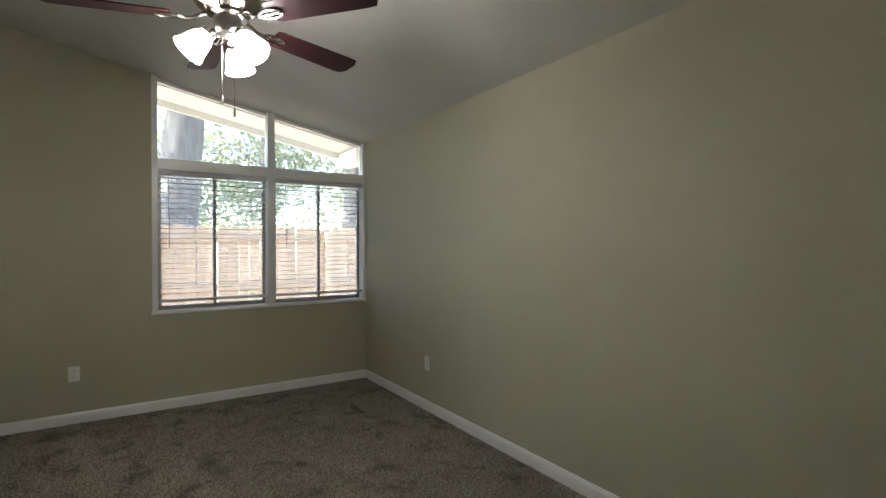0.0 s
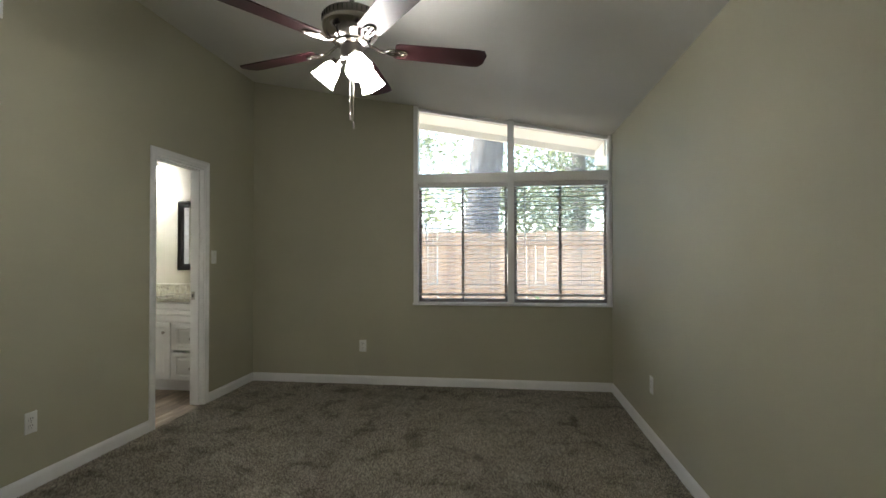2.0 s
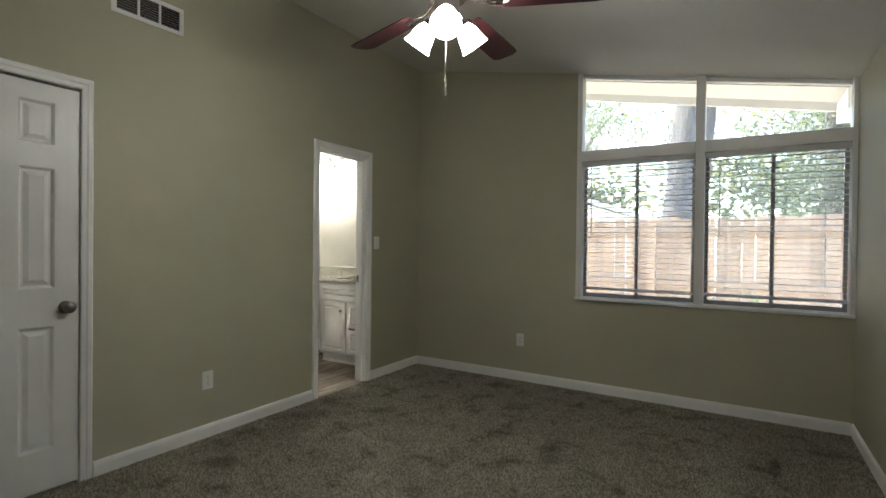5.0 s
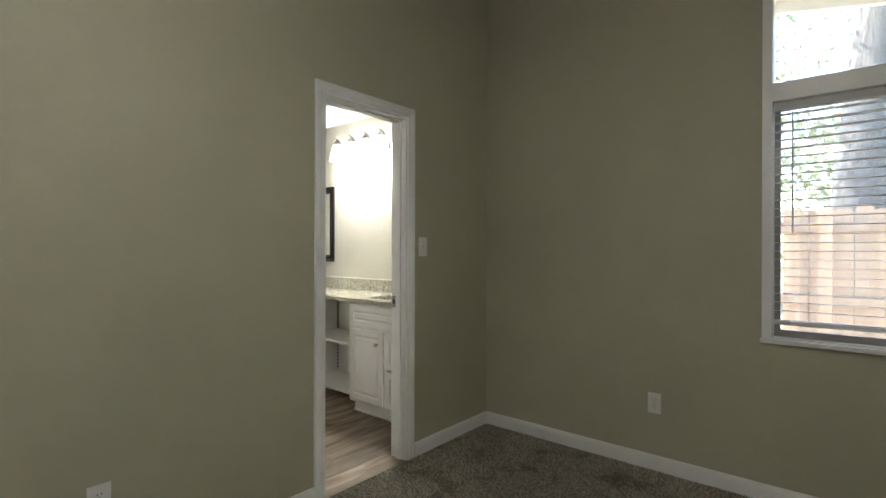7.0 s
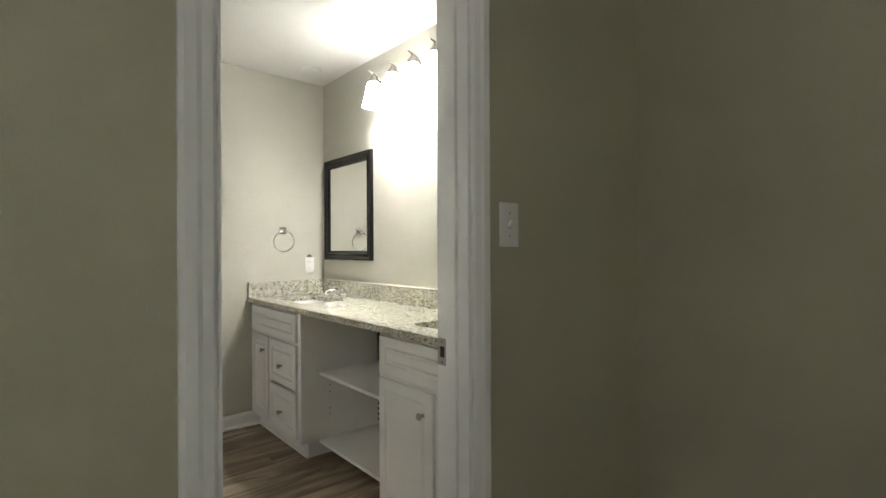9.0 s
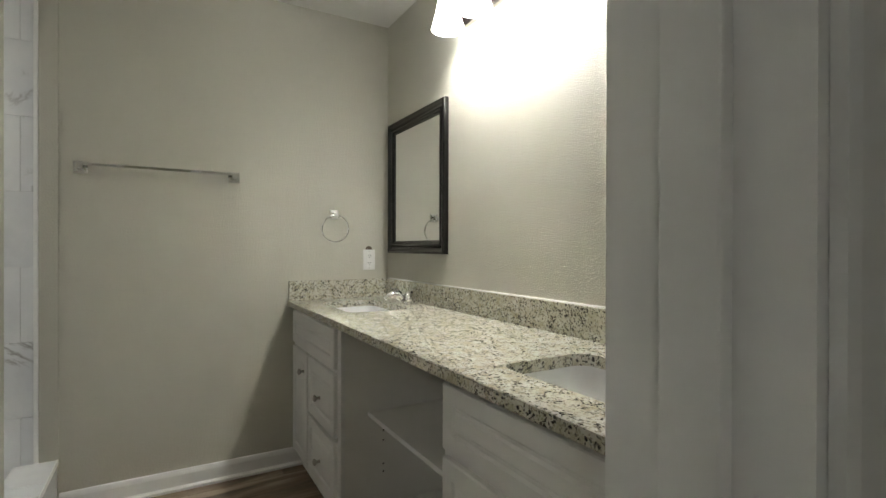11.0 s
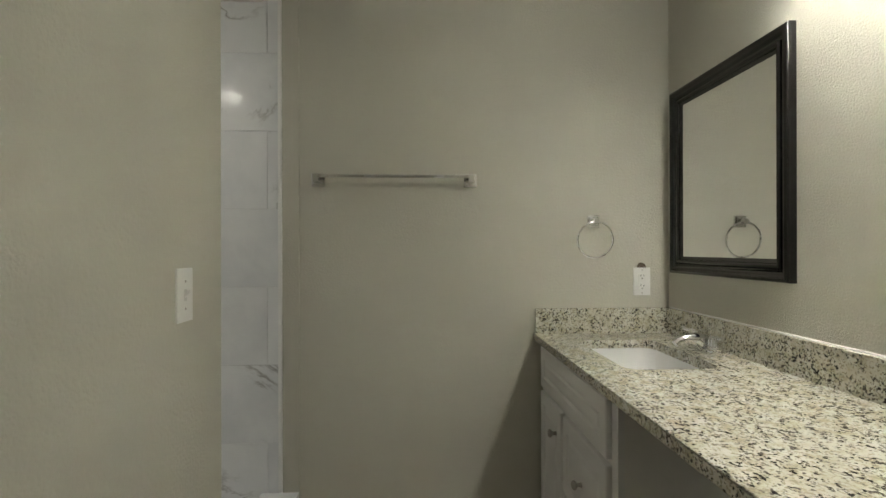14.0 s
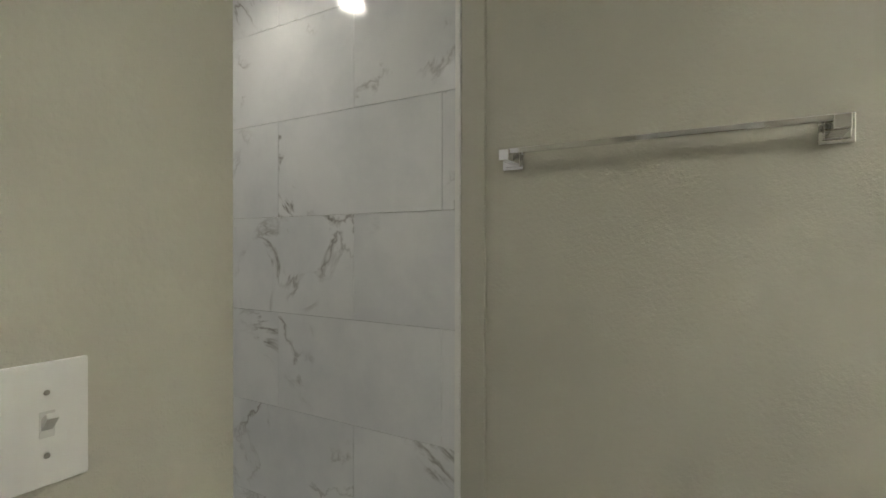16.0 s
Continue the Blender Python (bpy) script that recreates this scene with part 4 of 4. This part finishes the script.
def rounded(x0, x1, y0, y1, r, n=6):
    pts = []
    for cx, cy, a0 in ((x1 - r, y0 + r, -90), (x1 - r, y1 - r, 0), (x0 + r, y1 - r, 90), (x0 + r, y0 + r, 180)):
        pts += [(cx + r * math.cos(radians(a0 + 90 * k / n)), cy + r * math.sin(radians(a0 + 90 * k / n))) for k in range(n + 1)]
    return pts


top = thing("countertop", "cream and black speckled granite countertop with backsplash", "countertop", at=(-2.53, 4.37, ZT))
bm = B()
YE, XE2 = 4.078, XP - 0.007
outer = [(XB + 0.001, YE), (XE2, YE), (XE2, YV - 0.001), (XB + 0.001, YV - 0.001)]
loops = [rounded(a, b, SY0, SY1, SR) for a, b in SINKS]
for z in (ZU + 0.001, ZT):
    edges = []
    for pts in [outer] + loops:
        vs = [bm.verts.new((x, y, z)) for x, y in pts]
        edges += [bm.edges.new((vs[i], vs[(i + 1) % len(vs)])) for i in range(len(vs))]
    bmesh.ops.triangle_fill(bm, use_beauty=True, edges=edges)
bm.verts.ensure_lookup_table()
n_all = len(outer) + sum(len(p) for p in loops)
start = 0
for pts in [outer] + loops:
    for i in range(len(pts)):
        j = (i + 1) % len(pts)
        bm.faces.new((bm.verts[start + i], bm.verts[start + j], bm.verts[n_all + start + j], bm.verts[n_all + start + i]))
    start += len(pts)
bmesh.ops.dissolve_limit(bm, angle_limit=0.01, verts=bm.verts[:], edges=bm.edges[:])
edge = [e for e in bm.edges if all(abs(w.co.y - YE) < 1e-4 for w in e.verts) and e.calc_length() > 1]
bmesh.ops.bevel(bm, geom=edge, offset=0.006, segments=3, affect="EDGES", profile=0.5)
part("slab", bm, GRANITE, top)
part("backsplash", box(B(), XB + 0.022, XE2, YV - 0.021, YV - 0.001, ZT, 0.978, 0.0015), GRANITE, top)
part("side_splash", box(B(), XB + 0.001, XB + 0.021, 4.084, YV - 0.001, ZT, 0.978, 0.0015), GRANITE, top)
part("caulk_line", tube(B(), [(XB + 0.02, YV - 0.003, 0.979), (XE2, YV - 0.003, 0.979)], 0.004, 6), CAULK, top, "white caulk bead", True)


def sink(x0, x1):
    s = thing("sink", "white undermount rectangular porcelain sink", "sink", "vanity sinks", at=((x0 + x1) / 2, 4.35, 0.73))
    bm = B()
    rings = []
    for grow, z, r in ((0.012, ZU, 0.05), (0.004, ZU, 0.048), (0.002, ZU - 0.02, 0.05), (-0.010, ZU - 0.10, 0.06), (-0.035, ZU - 0.135, 0.06), (-0.09, ZU - 0.145, 0.045)):
        rings.append([bm.verts.new((x, y, z)) for x, y in rounded(x0 - grow, x1 + grow, SY0 - grow, SY1 + grow, r)])
    for a, b in zip(rings, rings[1:]):
        for i in range(len(a)):
            j = (i + 1) % len(a)
            bm.faces.new((a[i], b[i], b[j], a[j]))
    bm.faces.new(rings[-1])
    ob = part("bowl", bm, PORCELAIN, s, "", True)
    xm = (x0 + x1) / 2
    part("drain", lathe(B(), [(0.0, 0.004), (0.020, 0.004), (0.022, 0.001), (0.030, 0.001), (0.031, 0.0)], 24, Matrix.Translation((xm, 4.35, ZU - 0.1445)), False), CHROME, s, "chrome drain", True)
    return s


def faucet(xc, yc=4.560):
    f = thing("faucet", "polished chrome two-handle centerset faucet", "faucet", "vanity faucets", at=(xc, yc, ZT))
    bm = prism(B(), rounded(xc - 0.076, xc + 0.076, yc - 0.026, yc + 0.026, 0.0255), "z", ZT, ZT + 0.016)
    part("base", bm, CHROME, f, "", True)
    for s in (-1, 1):
        x = xc + s * 0.051
        h = part("handle_body", lathe(B(), [(0.024, ZT + 0.016), (0.025, ZT + 0.022), (0.023, ZT + 0.025), (0.0235, ZT + 0.028), (0.021, ZT + 0.032), (0.021, ZT + 0.040), (0.019, ZT + 0.054), (0.012, ZT + 0.063), (0, ZT + 0.065)], 24, Matrix.Translation((x, yc, 0))), CHROME, f, "", True)
        part("lever", tube(B(), [(x, yc, ZT + 0.056), (x + s * 0.020, yc - 0.004, ZT + 0.062), (x + s * 0.048, yc - 0.012, ZT + 0.060), (x + s * 0.066, yc - 0.016, ZT + 0.066)], 0, 10, [0.008, 0.0065, 0.005, 0.0065]), CHROME, h, "", True)
    spout = tube(B(), [(xc, yc + 0.010, ZT + 0.010), (xc, yc - 0.006, ZT + 0.033), (xc, yc - 0.032, ZT + 0.045), (xc, yc - 0.066, ZT + 0.046), (xc, yc - 0.094, ZT + 0.038), (xc, yc - 0.106, ZT + 0.028)], 0, 16, [0.033, 0.029, 0.0225, 0.0170, 0.0135, 0.0125])
    part("spout", spout, CHROME, f, "", True)
    part("lift_rod", lathe(B(), [(0.0022, ZT + 0.03), (0.0022, ZT + 0.07), (0.005, ZT + 0.073), (0.005, ZT + 0.080), (0, ZT + 0.083)], 12, Matrix.Translation((xc, yc + 0.018, 0))), CHROME, f, "", True)
    return f


for a, b in SINKS:
    sink(a, b)
    faucet((a + b) / 2, 4.572)


# ---- mirrors ----
def mirror(x0, x1, z0, z1):
    t = thing("wall_mirror", "rectangular mirror in a black moulded frame", "mirror", "vanity mirrors", at=((x0 + x1) / 2, YV, z0))
    bead = [(0.046 - 0.009 * math.cos(q * math.pi / 6), 0.013 + 0.009 * math.sin(q * math.pi / 6)) for q in range(7)]
    prof = [(0, 0), (0, 0.021), (0.003, 0.026), (0.010, 0.029), (0.018, 0.027), (0.026, 0.021), (0.032, 0.015)] + bead + [(0.062, 0.010), (0.067, 0.008), (0.067, 0.004)]
    bm = B()
    loops = []
    for u, d in prof:
        loops.append([bm.verts.new((x, YV - d - 0.001, z)) for x, z in ((x0 + u, z0 + u), (x1 - u, z0 + u), (x1 - u, z1 - u), (x0 + u, z1 - u))])
    for a, b in zip(loops, loops[1:]):
        for i in range(4):
            j = (i + 1) % 4
            bm.faces.new((a[i], a[j], b[j], b[i]))
    part("frame", bm, BLACK_FRAME, t, "", True)
    part("mirror_glass", box(B(), x0 + 0.062, x1 - 0.062, YV - 0.009, YV - 0.006, z0 + 0.062, z1 - 0.062), MIRROR, t, "silvered mirror glass")


mirror(-3.685, -3.040, 1.126, 1.856)
mirror(-2.076, -1.431, 1.126, 1.856)

# ---- vanity light ----
vl = thing("vanity_light", "four-shade nickel vanity light, lit", "wall light", at=(-2.56, YV, 2.16))
part("back_plate", prism(B(), rounded(-2.94, -2.18, 2.115, 2.185, 0.030), "y", YV - 0.018, YV - 0.001), POLISHED_NICKEL, vl, "long nickel back plate", True)
for x in (-2.860, -2.660, -2.462, -2.266):
    part("arm", tube(B(), [(x, YV - 0.016, 2.155), (x, YV - 0.040, 2.180), (x, YV - 0.058, 2.230), (x, YV - 0.085, 2.262), (x, YV - 0.120, 2.272), (x, YV - 0.146, 2.280)], 0, 8, [0.008, 0.007, 0.0065, 0.006, 0.005, 0.0035]), POLISHED_NICKEL, vl, "curved nickel arm", True)
    c = Matrix.Translation((x, YV - 0.112, 0))
    part("holder", lathe(B(), [(0.008, 2.272), (0.012, 2.256), (0.022, 2.246), (0.034, 2.230), (0.036, 2.216), (0.030, 2.214)], 24, c), POLISHED_NICKEL, vl, "nickel bell cap", True)
    shade = part("shade", lathe(B(), [(0.030, 2.220), (0.038, 2.205), (0.046, 2.170), (0.056, 2.120), (0.068, 2.078), (0.070, 2.070), (0.067, 2.071), (0.053, 2.120), (0.043, 2.170), (0.030, 2.208), (0.0, 2.212)], 30, c, False), VANITY_SHADE, vl, "lit frosted white shade", True)
    part("bulb", lathe(B(), [(0.0, 2.205), (0.012, 2.198), (0.022, 2.165), (0.030, 2.130), (0.026, 2.108), (0.012, 2.096), (0.0, 2.094)], 20, c, False), VANITY_BULB, shade, "glowing bulb", True)
for x in (-2.76, -2.364):
    part("finial", lathe(B(), [(0.009, 0), (0.011, 0.006), (0.004, 0.012), (0, 0.014)], 14, pose(x, YV - 0.018, 2.150, 90)), BRONZE, vl, "", True)
cover = thing("ceiling_cover", "small round white cover plate on the bathroom ceiling", "ceiling cover", at=(-3.487, 4.437, ZB))
part("plate", lathe(B(), [(0.0, ZB - 0.010), (0.052, ZB - 0.009), (0.066, ZB - 0.005), (0.068, ZB)], 32, Matrix.Translation((-3.487, 4.437, 0)), False), BATH_CEILING, cover, "", True)


# ---- outdoors ----
GZ = -0.22
setting("ground", box(B(), -60, 60, -60, 120, GZ - 0.3, GZ), SOIL, "leaf-littered bare back yard", "ground")
bm = B()
prism(bm, [(XW - 3, roof(XW - 3) + 0.004), (XE + 1.2, roof(XE + 1.2) + 0.004), (XE + 1.2, roof(XE + 1.2) + 0.16), (XW - 3, roof(XW - 3) + 0.16)], "y", YN + 0.062, 5.27)
eave = setting("roof_overhang", bm, EXTERIOR, "white painted roof overhang outside the window", "eave")
ob = part("rake_board", prism(B(), [(XW - 3, roof(XW - 3) - 0.062), (XE + 1.2, roof(XE + 1.2) - 0.062), (XE + 1.2, roof(XE + 1.2) + 0.17), (XW - 3, roof(XW - 3) + 0.17)], "y", 5.27, 5.312), EXTERIOR, eave)
part("soffit_batten", prism(B(), [(XW - 3, roof(XW - 3) - 0.006), (XE + 1.2, roof(XE + 1.2) - 0.006), (XE + 1.2, roof(XE + 1.2) + 0.003), (XW - 3, roof(XW - 3) + 0.003)], "y", 4.800, 4.812), ALUMINIUM, eave)
part("beam_end", box(B(), XE - 0.04, XE + 0.10, 4.72, 5.22, roof(XE) - 0.17, roof(XE) - 0.02), EXTERIOR, eave)

fence = thing("wooden_fence", "weathered cedar privacy fence with gaps between pickets", "fence", at=(1.5, 7.62, GZ))
FYY, FTOP = 7.62, 1.655
for z in (0.02, 0.72, 1.43):
    part("rail", box(B(), -7.5, 11.0, FYY - 0.045, FYY - 0.004, z, z + 0.088, 0.003), CEDAR, fence)
for i in range(8):
    part("post", box(B(), -6.6 + i * 2.4, -6.51 + i * 2.4, FYY - 0.095, FYY - 0.005, GZ, 1.58, 0.004), CEDAR, fence)
meshes = []
for k in range(3):
    w, c = 0.137, 0.022
    bm = prism(B(), [(-w / 2, GZ), (w / 2, GZ), (w / 2, FTOP - c), (w / 2 - c, FTOP), (-w / 2 + c, FTOP), (-w / 2, FTOP - c)], "y", 0, 0.017)
    meshes.append(finish("picket", bm, CEDAR))
x = -7.4
i = 0
while x < 10.9:
    ob = new("picket", meshes[i % 3])
    ob.parent = fence
    ob.matrix_parent_inverse = Matrix.Translation(-fence.location)
    ob.location = (x, FYY, random.uniform(-0.025, 0.012))
    ob.rotation_euler = (0, radians(random.uniform(-0.5, 0.5)), 0)
    x += 0.137 + random.choice((0.001, 0.001, 0.002, 0.002, 0.003, 0.003, 0.008, 0.012))
    i += 1


def leaf_cloud(bm, count, centre, size, leaf, seed, droop=0.0):
    """Loose leaves, thicker in a few clumps."""
    r = random.Random(seed)
    clumps = [(Vector((r.gauss(0, 0.42), r.gauss(0, 0.42), r.gauss(0, 0.42))), r.uniform(0.12, 0.26)) for _ in range(max(6, count // 130))]
    for _ in range(count):
        c, s = r.choice(clumps)
        p = Vector(centre) + Vector(((c.x + r.gauss(0, s)) * size[0], (c.y + r.gauss(0, s)) * size[1], (c.z + r.gauss(0, s)) * size[2]))
        a = Vector((r.gauss(0, 1), r.gauss(0, 1), r.gauss(0, 0.6) - droop)).normalized()
        b = a.cross(Vector((r.gauss(0, 1), r.gauss(0, 1), r.gauss(0, 1)))).normalized()
        ln = leaf * r.uniform(0.6, 1.3)
        q = [p - a * ln * 0.5, p + b * ln * 0.26, p + a * ln * 0.5, p - b * ln * 0.26]
        bm.faces.new([bm.verts.new(w) for w in q])
    return bm


def tree(x, y, height, radius, lean, crowns, seed, leaf_mat, label, moss=0):
    r = random.Random(seed)
    t = thing("tree", label, "tree", "trees behind the fence", at=(x, y, GZ))
    bm = B()
    pts, radii = [], []
    for i in range(12):
        f = i / 11
        pts.append((x + lean * f * height + 0.06 * math.sin(3 * f + seed), y + 0.05 * math.sin(4 * f), GZ - 0.05 + f * height))
        radii.append(radius * (1.35 - 0.35 * min(1, f * 5)) * (1 - 0.45 * f))
    tube(bm, pts, 0, 18, radii)
    for vtx in bm.verts:
        k = noise.noise(Vector((vtx.co.x * 5, vtx.co.y * 5, vtx.co.z * 1.2)))
        c = Vector((x, y, vtx.co.z))
        vtx.co += (vtx.co - c).normalized() * k * radius * 0.14
    for i in range(6):
        a, z = r.uniform(0, math.tau), height * r.uniform(0.42, 0.92)
        p0 = Vector((x + lean * z, y, GZ + z))
        ln = r.uniform(1.2, 2.8)
        p = [p0 + Vector((math.cos(a) * ln * q, math.sin(a) * ln * q, ln * (0.35 * q + 0.25 * q * q))) for q in (0, 0.3, 0.65, 1)]
        tube(bm, p, 0, 8, [radius * 0.32, radius * 0.22, radius * 0.13, radius * 0.05])
    part("trunk", bm, BARK, t, "grey furrowed trunk with limbs", True)
    bm = B()
    for k, (cx, cy, cz, sx, sz, n) in enumerate(crowns):
        leaf_cloud(bm, int(n * 1.8), (cx, cy, cz), (sx, sx, sz), 0.078, seed * 10 + k)
    part("crown", bm, leaf_mat, t, "open crown of small leaves")
    if moss:
        bm = B()
        for k in range(moss):
            cx, cy, cz, sx, sz, n = r.choice(crowns)
            px, py, pz = cx + r.gauss(0, 0.4) * sx, cy + r.gauss(0, 0.3) * sx, cz - r.uniform(0, 0.4) * sz
            ln = r.uniform(0.25, 0.9)
            for _ in range(14):
                ox, oy = r.gauss(0, 0.05), r.gauss(0, 0.05)
                z0 = pz - r.uniform(0, ln)
                l2 = r.uniform(0.1, 0.3)
                w = 0.008
                q = [(px + ox - w, py + oy, z0), (px + ox + w, py + oy, z0), (px + ox + w * 0.3 + r.gauss(0, 0.02), py + oy + r.gauss(0, 0.02), z0 - l2)]
                bm.faces.new([bm.verts.new(c) for c in q])
        part("moss", bm, MOSS, t, "grey hanging moss strands")
    return t


tree(0.78, 8.45, 9.0, 0.335, 0.10, ((-0.6, 9.2, 3.7, 1.5, 0.9, 1500), (2.6, 9.0, 4.4, 1.6, 0.9, 1000), (0.6, 9.8, 5.6, 2.4, 1.2, 1300)), 3, LEAF, "tall grey-barked oak standing behind the fence", 60)
tree(4.75, 10.6, 9.0, 0.30, 0.02, ((4.4, 11.4, 3.4, 1.8, 1.3, 1900), (6.6, 11.0, 3.0, 1.6, 1.3, 1500), (3.0, 11.6, 4.4, 2.0, 1.0, 1100)), 5, LEAF, "grey-barked tree among leafy branches", 40)
tree(3.05, 11.8, 7.0, 0.20, 0.01, ((2.7, 11.6, 2.4, 1.1, 1.0, 2000), (3.3, 12.2, 3.4, 1.3, 1.2, 1600)), 7, LEAF_SHADE, "tree behind the fence with shade put into its dark leaf colour", 25)
tree(-2.2, 13.0, 8.0, 0.22, 0.0, ((-1.6, 12.6, 4.2, 1.9, 1.3, 2200), (-3.6, 12.0, 3.6, 1.8, 1.4, 1600), (0.2, 13.4, 3.6, 1.5, 1.0, 1400)), 9, LEAF, "leafy tree hung with grey moss", 70)
tree(9.0, 14.0, 8.0, 0.25, 0.0, ((8.5, 13.6, 3.2, 2.4, 1.6, 2400), (11.5, 13.0, 3.4, 2.2, 1.6, 1600), (6.4, 14.5, 2.6, 1.8, 1.2, 1500)), 11, LEAF, "leafy tree beyond the fence", 30)

bm = B()
for k, (cx, cy, cz, sx, sz, n) in enumerate(((-8, 26, 4, 6, 3.5, 3000), (3, 28, 4.5, 7, 3.8, 3600), (15, 26, 4, 7, 3.6, 3200), (-20, 28, 4, 8, 4, 2200), (28, 28, 4, 8, 4, 2200))):
    leaf_cloud(bm, n, (cx, cy, cz), (sx, 2.0, sz), 0.42, 200 + k)
woods = tagged(new("far_woods", finish("far_woods", bm, LEAF)), "sunlit woods in the distance", "woods", "", "stuff")

# broad-leaved plant against the fence
plant = thing("garden_plant", "bright green broad-leaved plant by the fence", "plant", at=(2.02, 7.30, GZ))
for k, (a, ln, lift) in enumerate(((2.7, 0.50, 0.92), (0.5, 0.34, 0.50), (1.6, 0.30, 0.62), (3.8, 0.30, 0.45))):
    bm = B()
    rows = []
    for i in range(9):
        f = i / 8
        w = 0.055 * math.sin(math.pi * min(1, 0.08 + f * 0.92)) + 0.004
        d = ln * f
        z = GZ + 0.35 + lift * (1.2 * f - 0.55 * f * f)
        c = Vector((2.02 + math.cos(a) * d * 0.6, 7.30 + math.sin(a) * d * 0.30 - 0.05, z))
        s = Vector((-math.sin(a), math.cos(a), 0)) * w
        rows.append([bm.verts.new(c - s + Vector((0, 0, w * 0.4))), bm.verts.new(c), bm.verts.new(c + s + Vector((0, 0, w * 0.4)))])
    for p, q in zip(rows, rows[1:]):
        for j in range(2):
            bm.faces.new((p[j], p[j + 1], q[j + 1], q[j]))
    bm2 = bmesh.ops.solidify(bm, geom=bm.faces[:], thickness=0.002)
    part("leaf", bm, LEAF_BRIGHT, plant, "", True)
part("stem", tube(B(), [(2.02, 7.27, GZ - 0.02), (2.02, 7.26, GZ + 0.42)], 0, 8, [0.03, 0.02]), LEAF_BRIGHT, plant, "", True)

# neighbour's house beyond the fence
house = thing("neighbour_house", "pale house with a low white gable roof", "house", at=(-4.6, 17.5, GZ))
part("wall", prism(B(), [(-9.0, GZ), (-0.9, GZ), (-0.9, 2.05), (-4.9, 3.35), (-9.0, 2.05)], "y", 16.2, 20.0), EXTERIOR, house)
part("roof", prism(B(), [(-9.6, 1.86), (-4.9, 3.42), (-0.2, 1.86), (-0.2, 2.00), (-4.9, 3.58), (-9.6, 2.00)], "y", 15.7, 20.4), ROOFING, house)
w = part("window", box(B(), -3.4, -2.4, 16.14, 16.22, 0.7, 1.8), EXTERIOR, house)
part("pane", box(B(), -3.32, -2.48, 16.12, 16.139, 0.78, 1.72), BRONZE, w)

# ---- floor planks and wall tiles ----
mesh_of = {}


def piece(name, sx, sy, sz, material, bevel):
    key = (name, round(sx, 3), round(sy, 3), round(sz, 3))
    if key not in mesh_of:
        mesh_of[key] = finish(name, box(B(), -sx / 2, sx / 2, -sy / 2, sy / 2, -sz / 2, sz / 2, bevel), material)
    return mesh_of[key]


rng = random.Random(21)
PW, PL = 0.152, 1.22
x = XB - 0.06
while x < XW - 0.004:
    a, b = max(x, XB + 0.001), min(x + PW, XW - 0.022)
    y = YP - rng.uniform(0.1, 1.1)
    while y < YV and b - a > 0.01:
        c0, c1 = max(y, YP - 0.02), min(y + PL, YV - 0.001)
        if c1 - c0 > 0.02:
            ob = new("plank", piece("plank", b - a - 0.0012, c1 - c0 - 0.0012, 0.008, PLANK, 0.0008))
            ob.parent = bath_floor
            ob.location = ((a + b) / 2, (c0 + c1) / 2, -0.004)
        y += PL
    x += PW

TH, TW, TY = 0.3155, 0.631, 3.0355
for r in range(8):
    z0 = 0.441 + (r - 2) * TH
    z1 = min(z0 + TH, 2.23)
    z0 = max(z0, 0.0)
    off = 2.687 if r % 2 == 0 else 2.361
    edges = sorted({TY, 1.702} | {off + k * TW for k in range(-3, 3) if 1.702 < off + k * TW < TY - 0.01})
    for a, b in zip(edges, edges[1:]):
        ob = new("tile", piece("tile", 0.008, b - a - 0.0014, z1 - z0 - 0.0014, TILE, 0.0008))
        ob.parent = shower_west
        ob.location = (XB - 0.001, (a + b) / 2, (z0 + z1) / 2)
        ob.rotation_euler = (0, rng.uniform(-0.0022, 0.0022), rng.uniform(-0.0022, 0.0022))

# ---- carpet pile ----
rs = np.random.RandomState(5)
STEP = 0.0084
gx, gy = np.meshgrid(np.arange(XW + 0.018, XE - 0.018, STEP), np.arange(0.75, YN - 0.018, STEP))
n = gx.size
px = gx.ravel() + rs.uniform(-0.5, 0.5, n) * STEP
py = gy.ravel() + rs.uniform(-0.5, 0.5, n) * STEP
swirl = 2.2 * np.sin(px * 3.1 + 1.7 * np.sin(py * 2.3)) + 1.9 * np.cos(py * 3.7 + 1.3 * np.sin(px * 4.1)) + rs.normal(0, 0.9, n)
tall = rs.uniform(0.006, 0.0125, n)
reach = rs.uniform(0.003, 0.009, n)
turn0 = rs.uniform(0, math.tau, n)
verts = np.zeros((n, 4, 3))
for k in range(3):
    a = turn0 + k * math.tau / 3
    verts[:, k, 0], verts[:, k, 1], verts[:, k, 2] = px + 0.0043 * np.cos(a), py + 0.0043 * np.sin(a), 0.0002
verts[:, 3, 0], verts[:, 3, 1], verts[:, 3, 2] = px + reach * np.cos(swirl), py + reach * np.sin(swirl), tall
base = np.arange(n)[:, None] * 4
loops = np.concatenate([base + np.array([[0, 1, 3]]), base + np.array([[1, 2, 3]]), base + np.array([[2, 0, 3]])], 1).ravel()
me = bpy.data.meshes.new("carpet_pile")
me.vertices.add(n * 4)
me.vertices.foreach_set("co", verts.ravel())
me.loops.add(n * 9)
me.loops.foreach_set("vertex_index", loops)
me.polygons.add(n * 3)
me.polygons.foreach_set("loop_start", np.arange(n * 3) * 3)
me.update(calc_edges=True)
me.materials.append(PILE)
tagged(new("carpet_pile", me), "twisted brown-grey carpet tufts on the floor", "carpet", "", "stuff")
